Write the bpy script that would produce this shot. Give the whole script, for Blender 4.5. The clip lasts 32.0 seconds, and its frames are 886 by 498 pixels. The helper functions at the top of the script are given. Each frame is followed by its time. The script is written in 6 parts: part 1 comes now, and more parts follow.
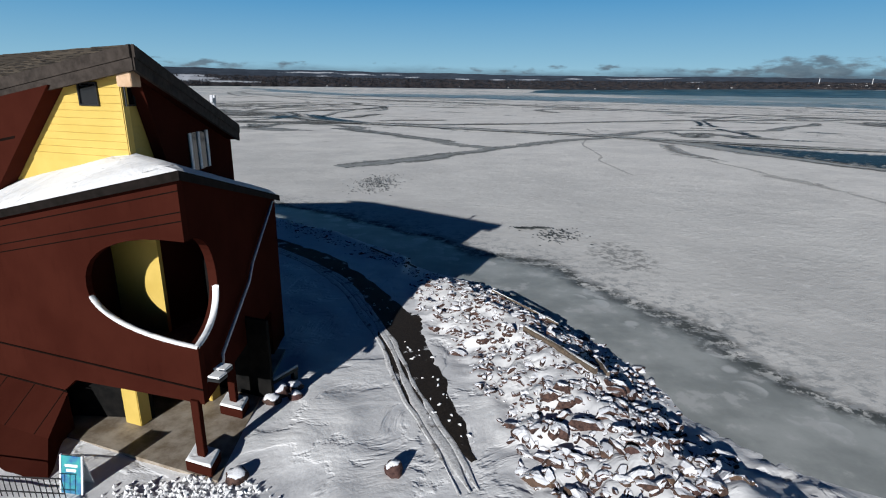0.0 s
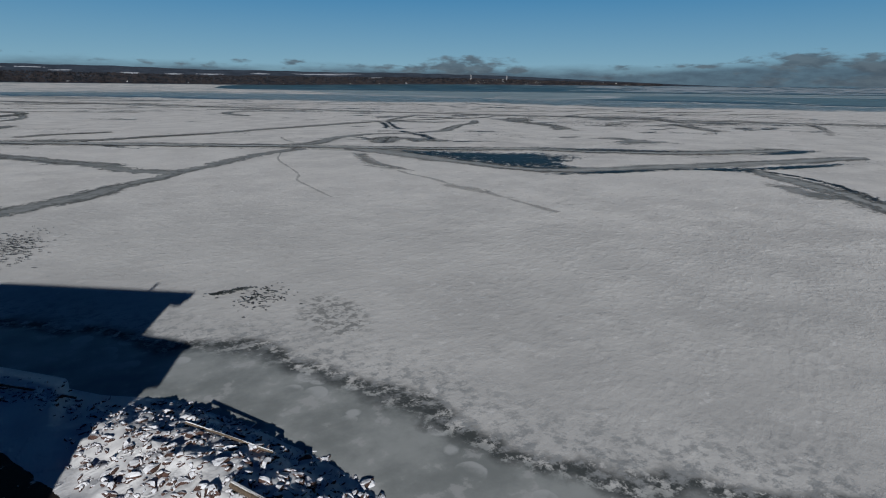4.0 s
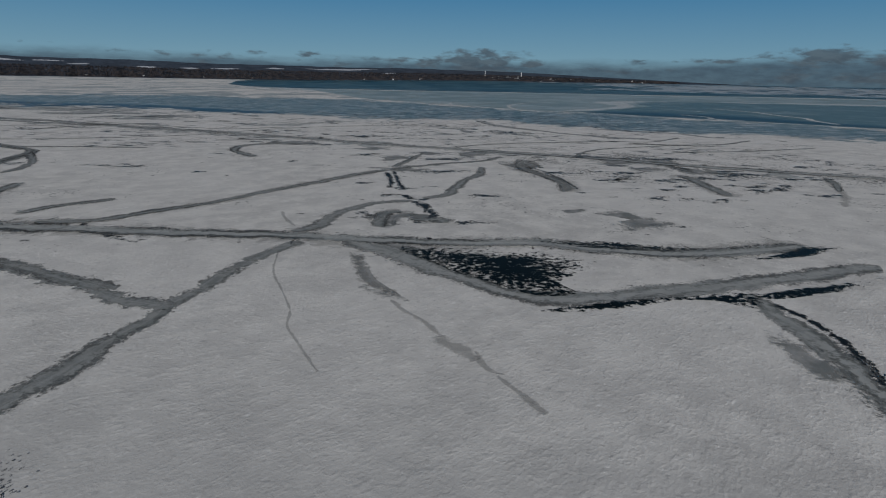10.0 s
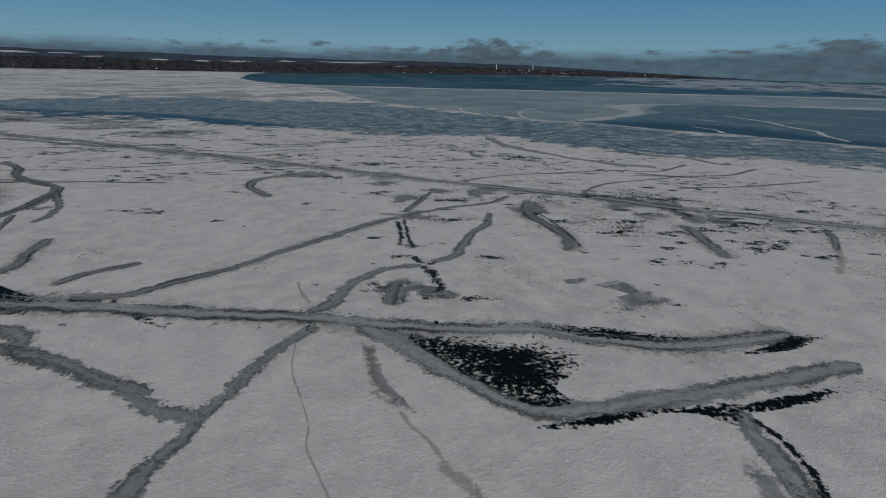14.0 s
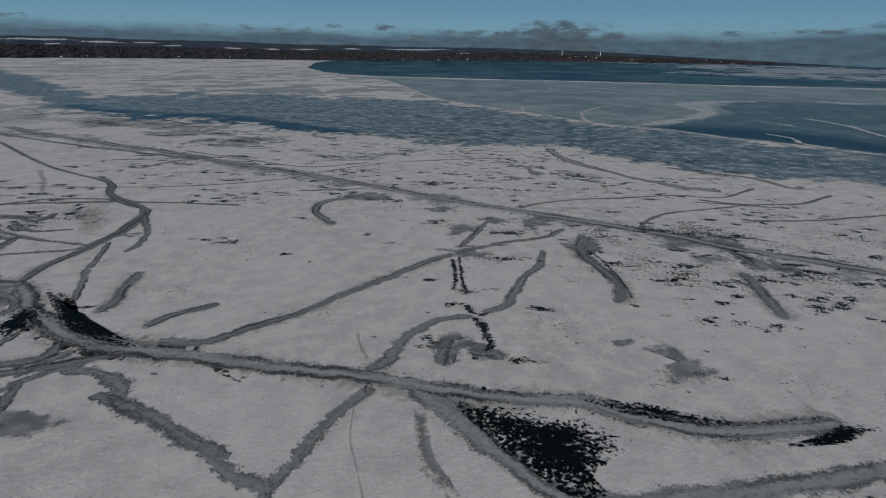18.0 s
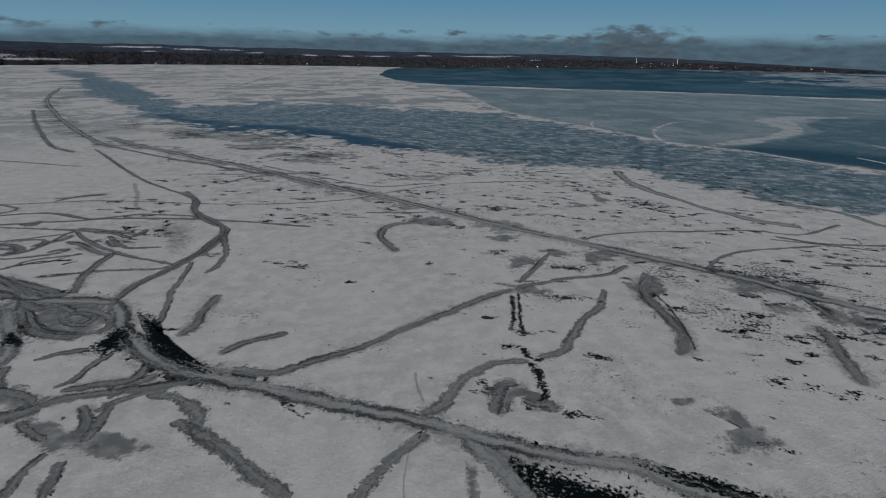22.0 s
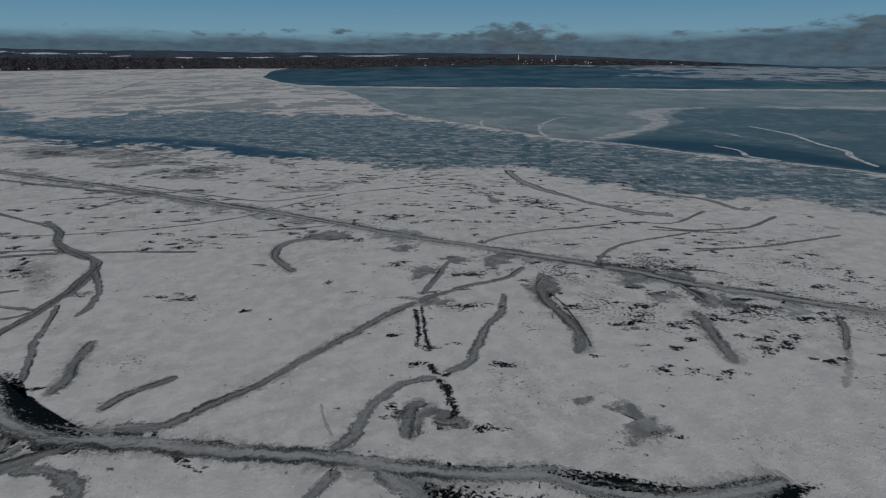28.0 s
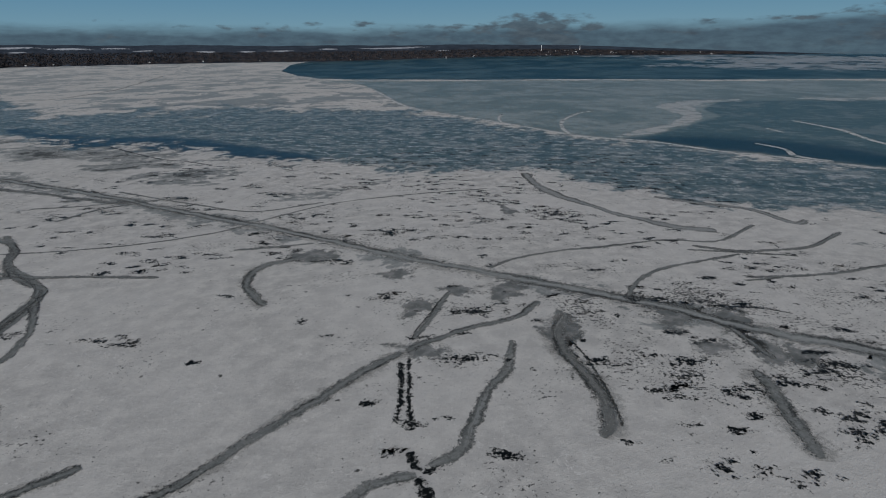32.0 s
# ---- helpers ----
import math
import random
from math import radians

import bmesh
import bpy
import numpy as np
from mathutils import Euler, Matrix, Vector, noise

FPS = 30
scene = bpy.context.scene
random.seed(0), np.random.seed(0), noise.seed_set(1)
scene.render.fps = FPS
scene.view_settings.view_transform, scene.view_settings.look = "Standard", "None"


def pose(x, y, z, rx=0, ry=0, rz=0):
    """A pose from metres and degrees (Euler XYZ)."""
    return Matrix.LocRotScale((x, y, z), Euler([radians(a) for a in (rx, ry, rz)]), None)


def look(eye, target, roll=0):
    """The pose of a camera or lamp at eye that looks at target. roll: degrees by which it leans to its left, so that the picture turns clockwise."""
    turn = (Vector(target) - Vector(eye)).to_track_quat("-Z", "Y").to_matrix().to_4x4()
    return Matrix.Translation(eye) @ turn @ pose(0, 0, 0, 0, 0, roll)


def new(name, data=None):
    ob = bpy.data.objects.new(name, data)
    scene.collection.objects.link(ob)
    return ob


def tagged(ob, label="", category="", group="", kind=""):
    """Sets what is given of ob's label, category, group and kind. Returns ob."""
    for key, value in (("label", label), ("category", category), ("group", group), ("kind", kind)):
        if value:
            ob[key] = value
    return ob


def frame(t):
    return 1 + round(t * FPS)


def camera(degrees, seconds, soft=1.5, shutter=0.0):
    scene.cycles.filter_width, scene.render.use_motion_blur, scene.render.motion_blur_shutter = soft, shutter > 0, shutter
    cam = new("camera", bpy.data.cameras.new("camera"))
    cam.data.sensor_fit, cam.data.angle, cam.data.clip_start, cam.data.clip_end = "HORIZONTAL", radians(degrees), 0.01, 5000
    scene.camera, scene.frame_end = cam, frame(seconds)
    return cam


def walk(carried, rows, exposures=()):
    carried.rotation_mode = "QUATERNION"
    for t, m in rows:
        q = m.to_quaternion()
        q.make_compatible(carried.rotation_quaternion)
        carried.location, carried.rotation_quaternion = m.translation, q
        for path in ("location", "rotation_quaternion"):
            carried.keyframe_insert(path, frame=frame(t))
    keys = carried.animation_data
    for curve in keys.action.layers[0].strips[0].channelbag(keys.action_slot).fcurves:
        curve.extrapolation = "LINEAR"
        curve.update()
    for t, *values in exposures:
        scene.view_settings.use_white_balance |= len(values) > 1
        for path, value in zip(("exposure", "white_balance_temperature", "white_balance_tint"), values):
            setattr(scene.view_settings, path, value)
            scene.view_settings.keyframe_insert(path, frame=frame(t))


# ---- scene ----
cam = camera(78.64, 32.0, soft=1.1)
# seconds, place over the ice (z = 0), yaw, pitch, roll
ROWS = [
    (0, 0.00, 0.00, 11.00, -0.00, -16.43, -0.67),
    (0.5, -0.02, -0.06, 11.04, -4.28, -16.39, -0.76),
    (1, -0.07, -0.29, 11.19, -8.18, -16.29, -0.73),
    (1.5, -0.04, -0.50, 11.50, -14.43, -16.22, -0.64),
    (2, -0.03, -0.53, 11.79, -21.38, -16.10, -0.59),
    (2.5, -0.07, -0.35, 12.16, -25.44, -16.14, -0.61),
    (3, 0.29, 0.62, 12.49, -26.50, -16.28, -0.66),
    (3.5, 0.93, 2.08, 13.19, -27.61, -16.47, -0.61),
    (4, 1.72, 3.77, 14.54, -30.80, -16.63, -0.55),
    (4.5, 2.86, 4.56, 16.42, -32.34, -16.99, -0.42),
    (6.5, 9.24, 10.79, 20.30, -29.19, -16.73, -0.59),
    (7, 9.50, 10.75, 21.94, -29.47, -16.77, -0.59),
    (7.5, 9.32, 10.33, 23.78, -29.31, -16.60, -0.61),
    (8, 9.01, 10.42, 26.38, -28.95, -16.54, -0.72),
    (8.5, 8.79, 10.57, 29.05, -29.07, -16.58, -0.86),
    (9, 8.77, 10.55, 31.78, -29.14, -16.60, -0.90),
    (9.5, 8.73, 10.37, 34.58, -29.24, -16.87, -0.96),
    (10, 8.67, 10.14, 37.56, -29.35, -17.30, -1.00),
    (10.5, 8.53, 10.04, 40.61, -29.47, -17.38, -1.05),
    (11, 8.44, 9.94, 43.69, -29.53, -17.33, -1.06),
    (11.5, 8.42, 9.85, 46.96, -29.12, -17.32, -1.08),
    (12, 8.48, 9.81, 50.31, -28.83, -17.35, -1.11),
    (12.5, 8.51, 9.64, 53.78, -28.69, -17.40, -1.14),
    (13, 8.54, 9.61, 57.07, -28.59, -17.43, -1.15),
    (13.5, 8.53, 9.54, 60.22, -28.37, -17.73, -1.12),
    (15.5, 8.69, 8.99, 73.05, -26.51, -20.13, -0.97),
    (16, 8.69, 8.81, 76.09, -24.20, -20.07, -0.98),
    (16.5, 8.82, 8.73, 79.10, -22.86, -20.07, -0.97),
    (17, 8.93, 8.76, 82.13, -22.40, -20.03, -0.95),
    (17.5, 9.07, 8.84, 85.23, -22.33, -19.98, -0.86),
    (18, 9.41, 8.81, 88.47, -21.87, -19.95, -0.89),
    (18.5, 9.44, 8.71, 91.69, -21.25, -19.89, -0.96),
    (19, 9.49, 8.80, 95.02, -19.74, -19.86, -1.00),
    (19.5, 9.69, 8.99, 97.95, -17.77, -19.78, -1.04),
    (20, 9.95, 9.12, 99.64, -16.57, -19.77, -1.04),
    (20.5, 10.09, 9.27, 100.66, -16.05, -19.70, -1.04),
    (21, 10.13, 9.28, 101.42, -15.67, -19.65, -1.03),
    (21.5, 9.99, 9.35, 102.23, -15.35, -19.60, -1.01),
    (22, 10.06, 9.46, 102.98, -14.89, -19.59, -0.92),
    (22.5, 10.18, 9.32, 103.41, -13.94, -19.51, -0.93),
    (23, 10.12, 9.46, 103.88, -13.38, -19.48, -0.95),
    (23.5, 10.20, 9.39, 104.50, -12.69, -19.46, -0.90),
    (24, 10.12, 9.04, 105.27, -12.91, -19.39, -0.86),
    (24.5, 9.96, 8.59, 106.02, -15.53, -19.32, -0.74),
    (25, 9.90, 8.31, 106.90, -17.42, -19.28, -0.58),
    (25.5, 9.84, 7.94, 107.93, -19.72, -19.27, -0.43),
    (26, 9.58, 7.41, 109.04, -24.61, -19.22, -0.24),
    (26.5, 9.41, 7.34, 109.65, -25.63, -19.28, -0.20),
    (28.5, 16.29, 17.76, 108.97, -26.26, -19.83, 0.09),
    (29, 19.42, 22.53, 108.80, -26.41, -19.99, 0.21),
    (29.5, 23.06, 27.44, 108.61, -26.47, -20.05, 0.26),
    (30, 27.22, 32.57, 108.52, -26.60, -20.10, 0.42),
    (30.5, 31.65, 38.05, 108.61, -26.77, -20.22, 0.50),
    (31, 36.28, 43.79, 108.64, -26.88, -20.33, 0.56),
    (31.5, 41.29, 49.89, 108.55, -24.93, -20.35, 0.54),
    (32, 46.15, 56.03, 108.56, -23.83, -20.42, 0.57),
]
EXPOSURES = [(0.0, 0.22), (2.5, 0.02), (4.5, -0.30), (7.0, -0.48), (9.0, -0.55), (16.0, -0.57), (32.0, -0.61)]
walk(cam, [(t, pose(x, y, z, 90 + pitch, roll, yaw)) for t, x, y, z, yaw, pitch, roll in ROWS], EXPOSURES)

# ---- light ----
SUN_AZ, SUN_EL = 22.5, 19.7      # the shadows run this many degrees to the right of +y; height of the sun
world = bpy.data.worlds.new("winter_sky")
scene.world = world
world.use_nodes = True
wn, wl = world.node_tree.nodes, world.node_tree.links
wn.clear()
w_out = wn.new("ShaderNodeOutputWorld")
w_bg = wn.new("ShaderNodeBackground")
sky = wn.new("ShaderNodeTexSky")
sky.sky_type, sky.sun_disc = "NISHITA", False
sky.sun_elevation, sky.sun_rotation = radians(SUN_EL), radians(180 + SUN_AZ)
sky.altitude, sky.air_density, sky.dust_density, sky.ozone_density = 200, 1.0, 0.2, 3.0
# a low bank of blue-grey cloud along the horizon, with heaped clouds on it
tc = wn.new("ShaderNodeTexCoord")
sep = wn.new("ShaderNodeSeparateXYZ")
wl.new(tc.outputs["Generated"], sep.inputs[0])


def wmath(op, a, b=None, clamp=False):
    n = wn.new("ShaderNodeMath")
    n.operation, n.use_clamp = op, clamp
    for i, v in enumerate((a, b)):
        if v is None:
            continue
        if isinstance(v, (int, float)):
            n.inputs[i].default_value = v
        else:
            wl.new(v, n.inputs[i])
    return n.outputs[0]


def wstep(v, lo, hi, a=0.0, b=1.0):
    n = wn.new("ShaderNodeMapRange")
    n.interpolation_type = "SMOOTHSTEP"
    wl.new(v, n.inputs["Value"])
    for key, value in (("From Min", lo), ("From Max", hi), ("To Min", a), ("To Max", b)):
        n.inputs[key].default_value = value
    return n.outputs[0]


def wnoise(kx, kz, detail, rough, shift):
    """Noise over bearing and height, stretched along the horizon."""
    c = wn.new("ShaderNodeCombineXYZ")
    wl.new(wmath("MULTIPLY", bearing, kx), c.inputs[0])
    wl.new(wmath("MULTIPLY", height, kz), c.inputs[1])
    c.inputs[2].default_value = shift
    n = wn.new("ShaderNodeTexNoise")
    n.inputs["Scale"].default_value, n.inputs["Detail"].default_value, n.inputs["Roughness"].default_value = 1.0, detail, rough
    wl.new(c.outputs[0], n.inputs["Vector"])
    return n.outputs[0]


bearing = wmath("MULTIPLY", wmath("ARCTAN2", sep.outputs["X"], sep.outputs["Y"]), 57.3)    # degrees right of +y
height = wmath("MULTIPLY", wmath("ARCSINE", sep.outputs["Z"]), 57.3)
# a flat grey bank with a soft uneven top
bank_top = wmath("ADD", 1.75, wmath("MULTIPLY", wmath("SUBTRACT", wnoise(0.11, 0.6, 5, 0.6, 3.0), 0.5), 1.8))
bank_top = wmath("ADD", bank_top, wstep(bearing, 45, 66, 0.0, 0.55))
bank_cover = wstep(wmath("SUBTRACT", bank_top, height), -0.6, 0.7, 0.0, 0.88)
# heaped clouds standing on it: one group ahead, a larger one over the open lake, thin shreds elsewhere
billow = wmath("ADD", wmath("MULTIPLY", wnoise(0.36, 1.15, 6, 0.55, 17.3), 0.75), wmath("MULTIPLY", wnoise(0.12, 0.3, 3, 0.5, 5.0), 0.25))
group_a = wmath("MULTIPLY", wstep(bearing, 26.5, 31), wstep(bearing, 34, 41, 1.0, 0.0))
group_b = wstep(bearing, 52, 64)
rise = wmath("ADD", wmath("MULTIPLY", group_a, 0.11), wmath("ADD", wmath("MULTIPLY", group_b, 0.13), 0.005))
crown = wmath("ADD", 2.15, wmath("ADD", wmath("MULTIPLY", group_a, 0.25), wmath("MULTIPLY", group_b, 0.35)))
over = wmath("SUBTRACT", height, crown)
away = wmath("ADD", wmath("MULTIPLY", wmath("MAXIMUM", over, 0.0), 0.22), wmath("MULTIPLY", wmath("MINIMUM", over, 0.0), -0.03))
heap_cover = wstep(wmath("SUBTRACT", wmath("ADD", billow, rise), away), 0.50, 0.63, 0.0, 0.85)
cloud_lit = wnoise(0.6, 1.8, 5, 0.6, 21.0)
wmix = wn.new("ShaderNodeMix")
wmix.data_type = "RGBA"
wl.new(heap_cover, wmix.inputs["Factor"])
# clear cold air: the haze near the horizon is blue rather than yellow
haze = wn.new("ShaderNodeMix")
haze.data_type = "RGBA"
haze.inputs["Factor"].default_value = 0.93
wl.new(sky.outputs[0], haze.inputs["A"])
grad = wn.new("ShaderNodeMix")
grad.data_type = "RGBA"
wl.new(wmath("POWER", wmath("MULTIPLY", wmath("MAXIMUM", sep.outputs["Z"], 0.0), 6.2, True), 0.75), grad.inputs["Factor"])
grad.inputs["A"].default_value, grad.inputs["B"].default_value = (3.4, 6.0, 7.3, 1), (0.48, 2.7, 5.5, 1)
wl.new(grad.outputs["Result"], haze.inputs["B"])
bank_mix = wn.new("ShaderNodeMix")
bank_mix.data_type = "RGBA"
wl.new(wmath("MULTIPLY", bank_cover, wstep(cloud_lit, 0.3, 0.7, 1.06, 0.9), True), bank_mix.inputs["Factor"])
wl.new(haze.outputs["Result"], bank_mix.inputs["A"])
bank_mix.inputs["B"].default_value = (0.84, 1.33, 1.86, 1)
wl.new(bank_mix.outputs["Result"], wmix.inputs["A"])
heap = wn.new("ShaderNodeMix")
heap.data_type = "RGBA"
wl.new(wstep(cloud_lit, 0.38, 0.62), heap.inputs["Factor"])
heap.inputs["A"].default_value, heap.inputs["B"].default_value = (0.98, 1.36, 1.75, 1), (1.35, 1.80, 2.2, 1)
wl.new(heap.outputs["Result"], wmix.inputs["B"])
deep = wn.new("ShaderNodeMapRange")
deep.interpolation_type = "SMOOTHSTEP"
wl.new(sep.outputs["Z"], deep.inputs["Value"])
for key, value in (("From Min", 0.13), ("From Max", 0.32), ("To Min", 1.0), ("To Max", 0.0)):
    deep.inputs[key].default_value = value
dim = wn.new("ShaderNodeMix")
dim.data_type = "RGBA"
wl.new(deep.outputs[0], dim.inputs["Factor"])
dim.inputs["A"].default_value = (0.008, 0.08, 0.42, 1)
wl.new(wmix.outputs["Result"], dim.inputs["B"])
wl.new(dim.outputs["Result"], w_bg.inputs["Color"])
w_bg.inputs["Strength"].default_value = 0.085
wl.new(w_bg.outputs[0], w_out.inputs[0])

sun = new("sun", bpy.data.lights.new("sun", "SUN"))
sun.data.energy, sun.data.angle, sun.data.color = 5.0, radians(0.55), (0.952, 0.965, 0.980)
sa, ca = math.sin(radians(SUN_AZ)), math.cos(radians(SUN_AZ))
sun.matrix_world = look((-sa * 60, -ca * 60, 60 * math.tan(radians(SUN_EL))), (0, 0, 0))


# ---- materials ----
class Mat:
    """A small writer of node materials."""

    def __init__(self, name):
        self.m = bpy.data.materials.new(name)
        self.m.use_nodes = True
        self.n, self.l = self.m.node_tree.nodes, self.m.node_tree.links
        self.b = self.n["Principled BSDF"]
        self.geo = self.n.new("ShaderNodeNewGeometry")
        self.pos = self.geo.outputs["Position"]

    def put(self, v, socket):
        if hasattr(v, "links"):
            self.l.new(v, socket)
        elif isinstance(v, tuple) and len(v) == 3 and socket.type == "RGBA":
            socket.default_value = (*v, 1)
        else:
            socket.default_value = v

    def math(self, op, a, b=0.0, clamp=False):
        n = self.n.new("ShaderNodeMath")
        n.operation, n.use_clamp = op, clamp
        self.put(a, n.inputs[0])
        self.put(b, n.inputs[1])
        return n.outputs[0]

    def scaled(self, vec, s):
        n = self.n.new("ShaderNodeMapping")
        n.inputs["Scale"].default_value = s
        self.l.new(vec, n.inputs[0])
        return n.outputs[0]

    def turned(self, vec, s, deg):
        n = self.n.new("ShaderNodeMapping")
        n.vector_type = "TEXTURE"
        n.inputs["Scale"].default_value = tuple(1 / v for v in s)
        n.inputs["Rotation"].default_value = (0, 0, radians(deg))
        self.l.new(vec, n.inputs[0])
        return n.outputs[0]

    def noise(self, scale, detail=5, rough=0.6, vec=None, dist=0.0):
        n = self.n.new("ShaderNodeTexNoise")
        n.inputs["Scale"].default_value, n.inputs["Detail"].default_value = scale, detail
        n.inputs["Roughness"].default_value, n.inputs["Distortion"].default_value = rough, dist
        self.l.new(vec or self.pos, n.inputs["Vector"])
        return n.outputs[0]

    def voronoi(self, scale, vec=None, feature="F1"):
        n = self.n.new("ShaderNodeTexVoronoi")
        n.feature = feature
        n.inputs["Scale"].default_value = scale
        self.l.new(vec or self.pos, n.inputs["Vector"])
        return n.outputs["Distance"]

    def cells(self, scale, vec=None):
        """Distance to the nearest cell's heart, and a random number for each cell."""
        n = self.n.new("ShaderNodeTexVoronoi")
        n.inputs["Scale"].default_value = scale
        self.l.new(vec or self.pos, n.inputs["Vector"])
        split = self.n.new("ShaderNodeSeparateColor")
        self.l.new(n.outputs["Color"], split.inputs[0])
        return n.outputs["Distance"], split.outputs[0]

    def step(self, v, lo, hi, a=0.0, b=1.0):
        n = self.n.new("ShaderNodeMapRange")
        n.interpolation_type = "SMOOTHSTEP"
        self.put(v, n.inputs["Value"])
        for k, q in (("From Min", lo), ("From Max", hi), ("To Min", a), ("To Max", b)):
            n.inputs[k].default_value = q
        return n.outputs[0]

    def mix(self, f, a, b):
        n = self.n.new("ShaderNodeMix")
        n.data_type = "RGBA"
        self.put(f, n.inputs["Factor"])
        self.put(a, n.inputs["A"])
        self.put(b, n.inputs["B"])
        return n.outputs["Result"]

    def attr(self, name):
        n = self.n.new("ShaderNodeAttribute")
        n.attribute_name = name
        return n.outputs["Fac"]

    def rnd(self):
        return self.n.new("ShaderNodeObjectInfo").outputs["Random"]

    def bump(self, h, strength=0.5, dist=0.05):
        n = self.n.new("ShaderNodeBump")
        n.inputs["Strength"].default_value, n.inputs["Distance"].default_value = strength, dist
        self.l.new(h, n.inputs["Height"])
        self.l.new(n.outputs[0], self.b.inputs["Normal"])

    def done(self, color, rough=0.8, metal=0.0, spec=0.5, alpha=None):
        if alpha is not None:
            self.put(alpha, self.b.inputs["Alpha"])
        self.put(color, self.b.inputs["Base Color"])
        self.put(rough, self.b.inputs["Roughness"])
        self.put(metal, self.b.inputs["Metallic"])
        self.put(spec, self.b.inputs["Specular IOR Level"])
        return self.m


SNOW = (0.80, 0.80, 0.82)
ICE_SNOW = (0.765, 0.744, 0.705)


def make_ice_sheet():
    """Snow-covered lake ice with zones of bare blue ice, grey ice and open water, told by attributes."""
    m = Mat("lake_ice")
    broad = m.noise(0.012, 4, 0.55)
    mid = m.noise(0.11, 6, 0.62)
    drift = m.noise(0.42, 6, 0.66, m.turned(m.pos, (0.8, 1, 1), 20), 0.2)
    fine = m.noise(2.4, 4, 0.6, m.turned(m.pos, (0.75, 1, 1), 20), 0.1)
    snow = m.mix(m.step(mid, 0.35, 0.68), (0.555, 0.542, 0.52), ICE_SNOW)
    snow = m.mix(m.step(broad, 0.3, 0.7, 0, 0.7), snow, (0.74, 0.722, 0.69))
    snow = m.mix(m.step(drift, 0.55, 0.75, 0, 0.6), snow, (0.82, 0.80, 0.765))
    pit = m.noise(0.9, 6, 0.70, m.turned(m.pos, (0.8, 1, 1), 25), 0.1)
    snow = m.mix(m.step(pit, 0.575, 0.67, 0, 0.42), snow, (0.34, 0.335, 0.33))
    snow = m.mix(m.step(pit, 0.33, 0.42, 0.75, 0), snow, (0.87, 0.85, 0.82))
    snow = m.mix(m.step(m.attr("shore"), 25, 60, 0.34, 0.0), snow, (0.47, 0.47, 0.455))
    away = m.attr("offshore")
    # thin bright crescents: highlights on lifted crust, put into the snow colour
    curl = m.noise(0.13, 3, 0.5, m.turned(m.pos, (0.8, 1, 1), 15), 1.6)
    lip = m.math("MULTIPLY", m.step(m.math("ABSOLUTE", m.math("SUBTRACT", curl, 0.5)), 0.003, 0.014, 1, 0), m.step(m.noise(0.09, 4, 0.6), 0.52, 0.62))
    snow = m.mix(m.math("MULTIPLY", lip, m.math("MULTIPLY", away, 0.75)), snow, (0.90, 0.88, 0.85))
    # wet specks where the wind has bared the ice: lone ones, and loose flocks
    flock = m.noise(0.03, 4, 0.6)
    dot = m.noise(0.7, 6, 0.72, m.turned(m.pos, (0.8, 1, 1), -24))
    heart, lot = m.cells(0.14, m.turned(m.pos, (0.8, 1, 1), -20))
    lone = m.math("MULTIPLY", m.step(m.math("ADD", heart, m.math("MULTIPLY", m.math("SUBTRACT", dot, 0.5), 0.9)), 0.05, 0.11, 1, 0), m.step(lot, 0.80, 0.82))
    bare_dot = m.math("ADD", dot, m.math("MULTIPLY", m.math("SUBTRACT", flock, 0.5), 0.55))
    bare_dot = m.math("ADD", bare_dot, m.math("MULTIPLY", m.attr("flock"), 0.065))
    snow = m.mix(m.math("MULTIPLY", m.math("MAXIMUM", lone, m.step(bare_dot, 0.662, 0.685)), m.math("MULTIPLY", away, 0.92)), snow, (0.06, 0.064, 0.062))
    # wind-swept grey ice: patches with crisp edges and islands of snow, black hearts here and there
    thin = m.noise(0.060, 6, 0.68, m.turned(m.pos, (0.85, 1, 1), -21), 0.6)
    wide = m.noise(0.014, 5, 0.6, m.turned(m.pos, (0.75, 1, 1), -19), 0.5)
    scar = m.math("ADD", m.math("MULTIPLY", m.math("SUBTRACT", thin, 0.5), 0.75), m.math("ADD", m.math("SUBTRACT", wide, 0.5), m.math("SUBTRACT", m.attr("swept"), 0.62)))
    worn = m.step(scar, -0.012, 0.025, 0, 0.9)
    far_n = m.noise(0.011, 6, 0.66, m.turned(m.pos, (1.0, 0.8, 1), -20), 0.5)
    far_m = m.noise(0.0035, 5, 0.6, m.turned(m.pos, (1.0, 0.8, 1), -25))
    far_s = m.math("ADD", far_n, m.math("MULTIPLY", m.math("SUBTRACT", far_m, 0.5), 0.8))
    plates = m.math("ADD", far_s, m.math("MULTIPLY", m.math("SUBTRACT", m.noise(0.034, 6, 0.7, m.turned(m.pos, (1.0, 0.7, 1), -30), 0.4), 0.5), 0.7))
    snow = m.mix(m.math("MULTIPLY", m.step(plates, 0.51, 0.55, 0, 0.72), m.attr("distant")), snow, (0.31, 0.355, 0.37))
    snow = m.mix(m.math("MULTIPLY", m.step(m.attr("frayed"), -0.8, 0.6), m.step(far_s, 0.48, 0.51, 0, 0.65)), snow, (0.32, 0.365, 0.38))
    swept_ice = m.mix(m.step(m.noise(0.11, 8, 0.7), 0.40, 0.62), (0.24, 0.262, 0.258), (0.42, 0.43, 0.425))
    swept_ice = m.mix(m.step(m.math("ADD", scar, m.math("MULTIPLY", m.math("SUBTRACT", dot, 0.5), 0.5)), 0.13, 0.17), swept_ice, (0.045, 0.055, 0.058))
    snow = m.mix(worn, snow, swept_ice)
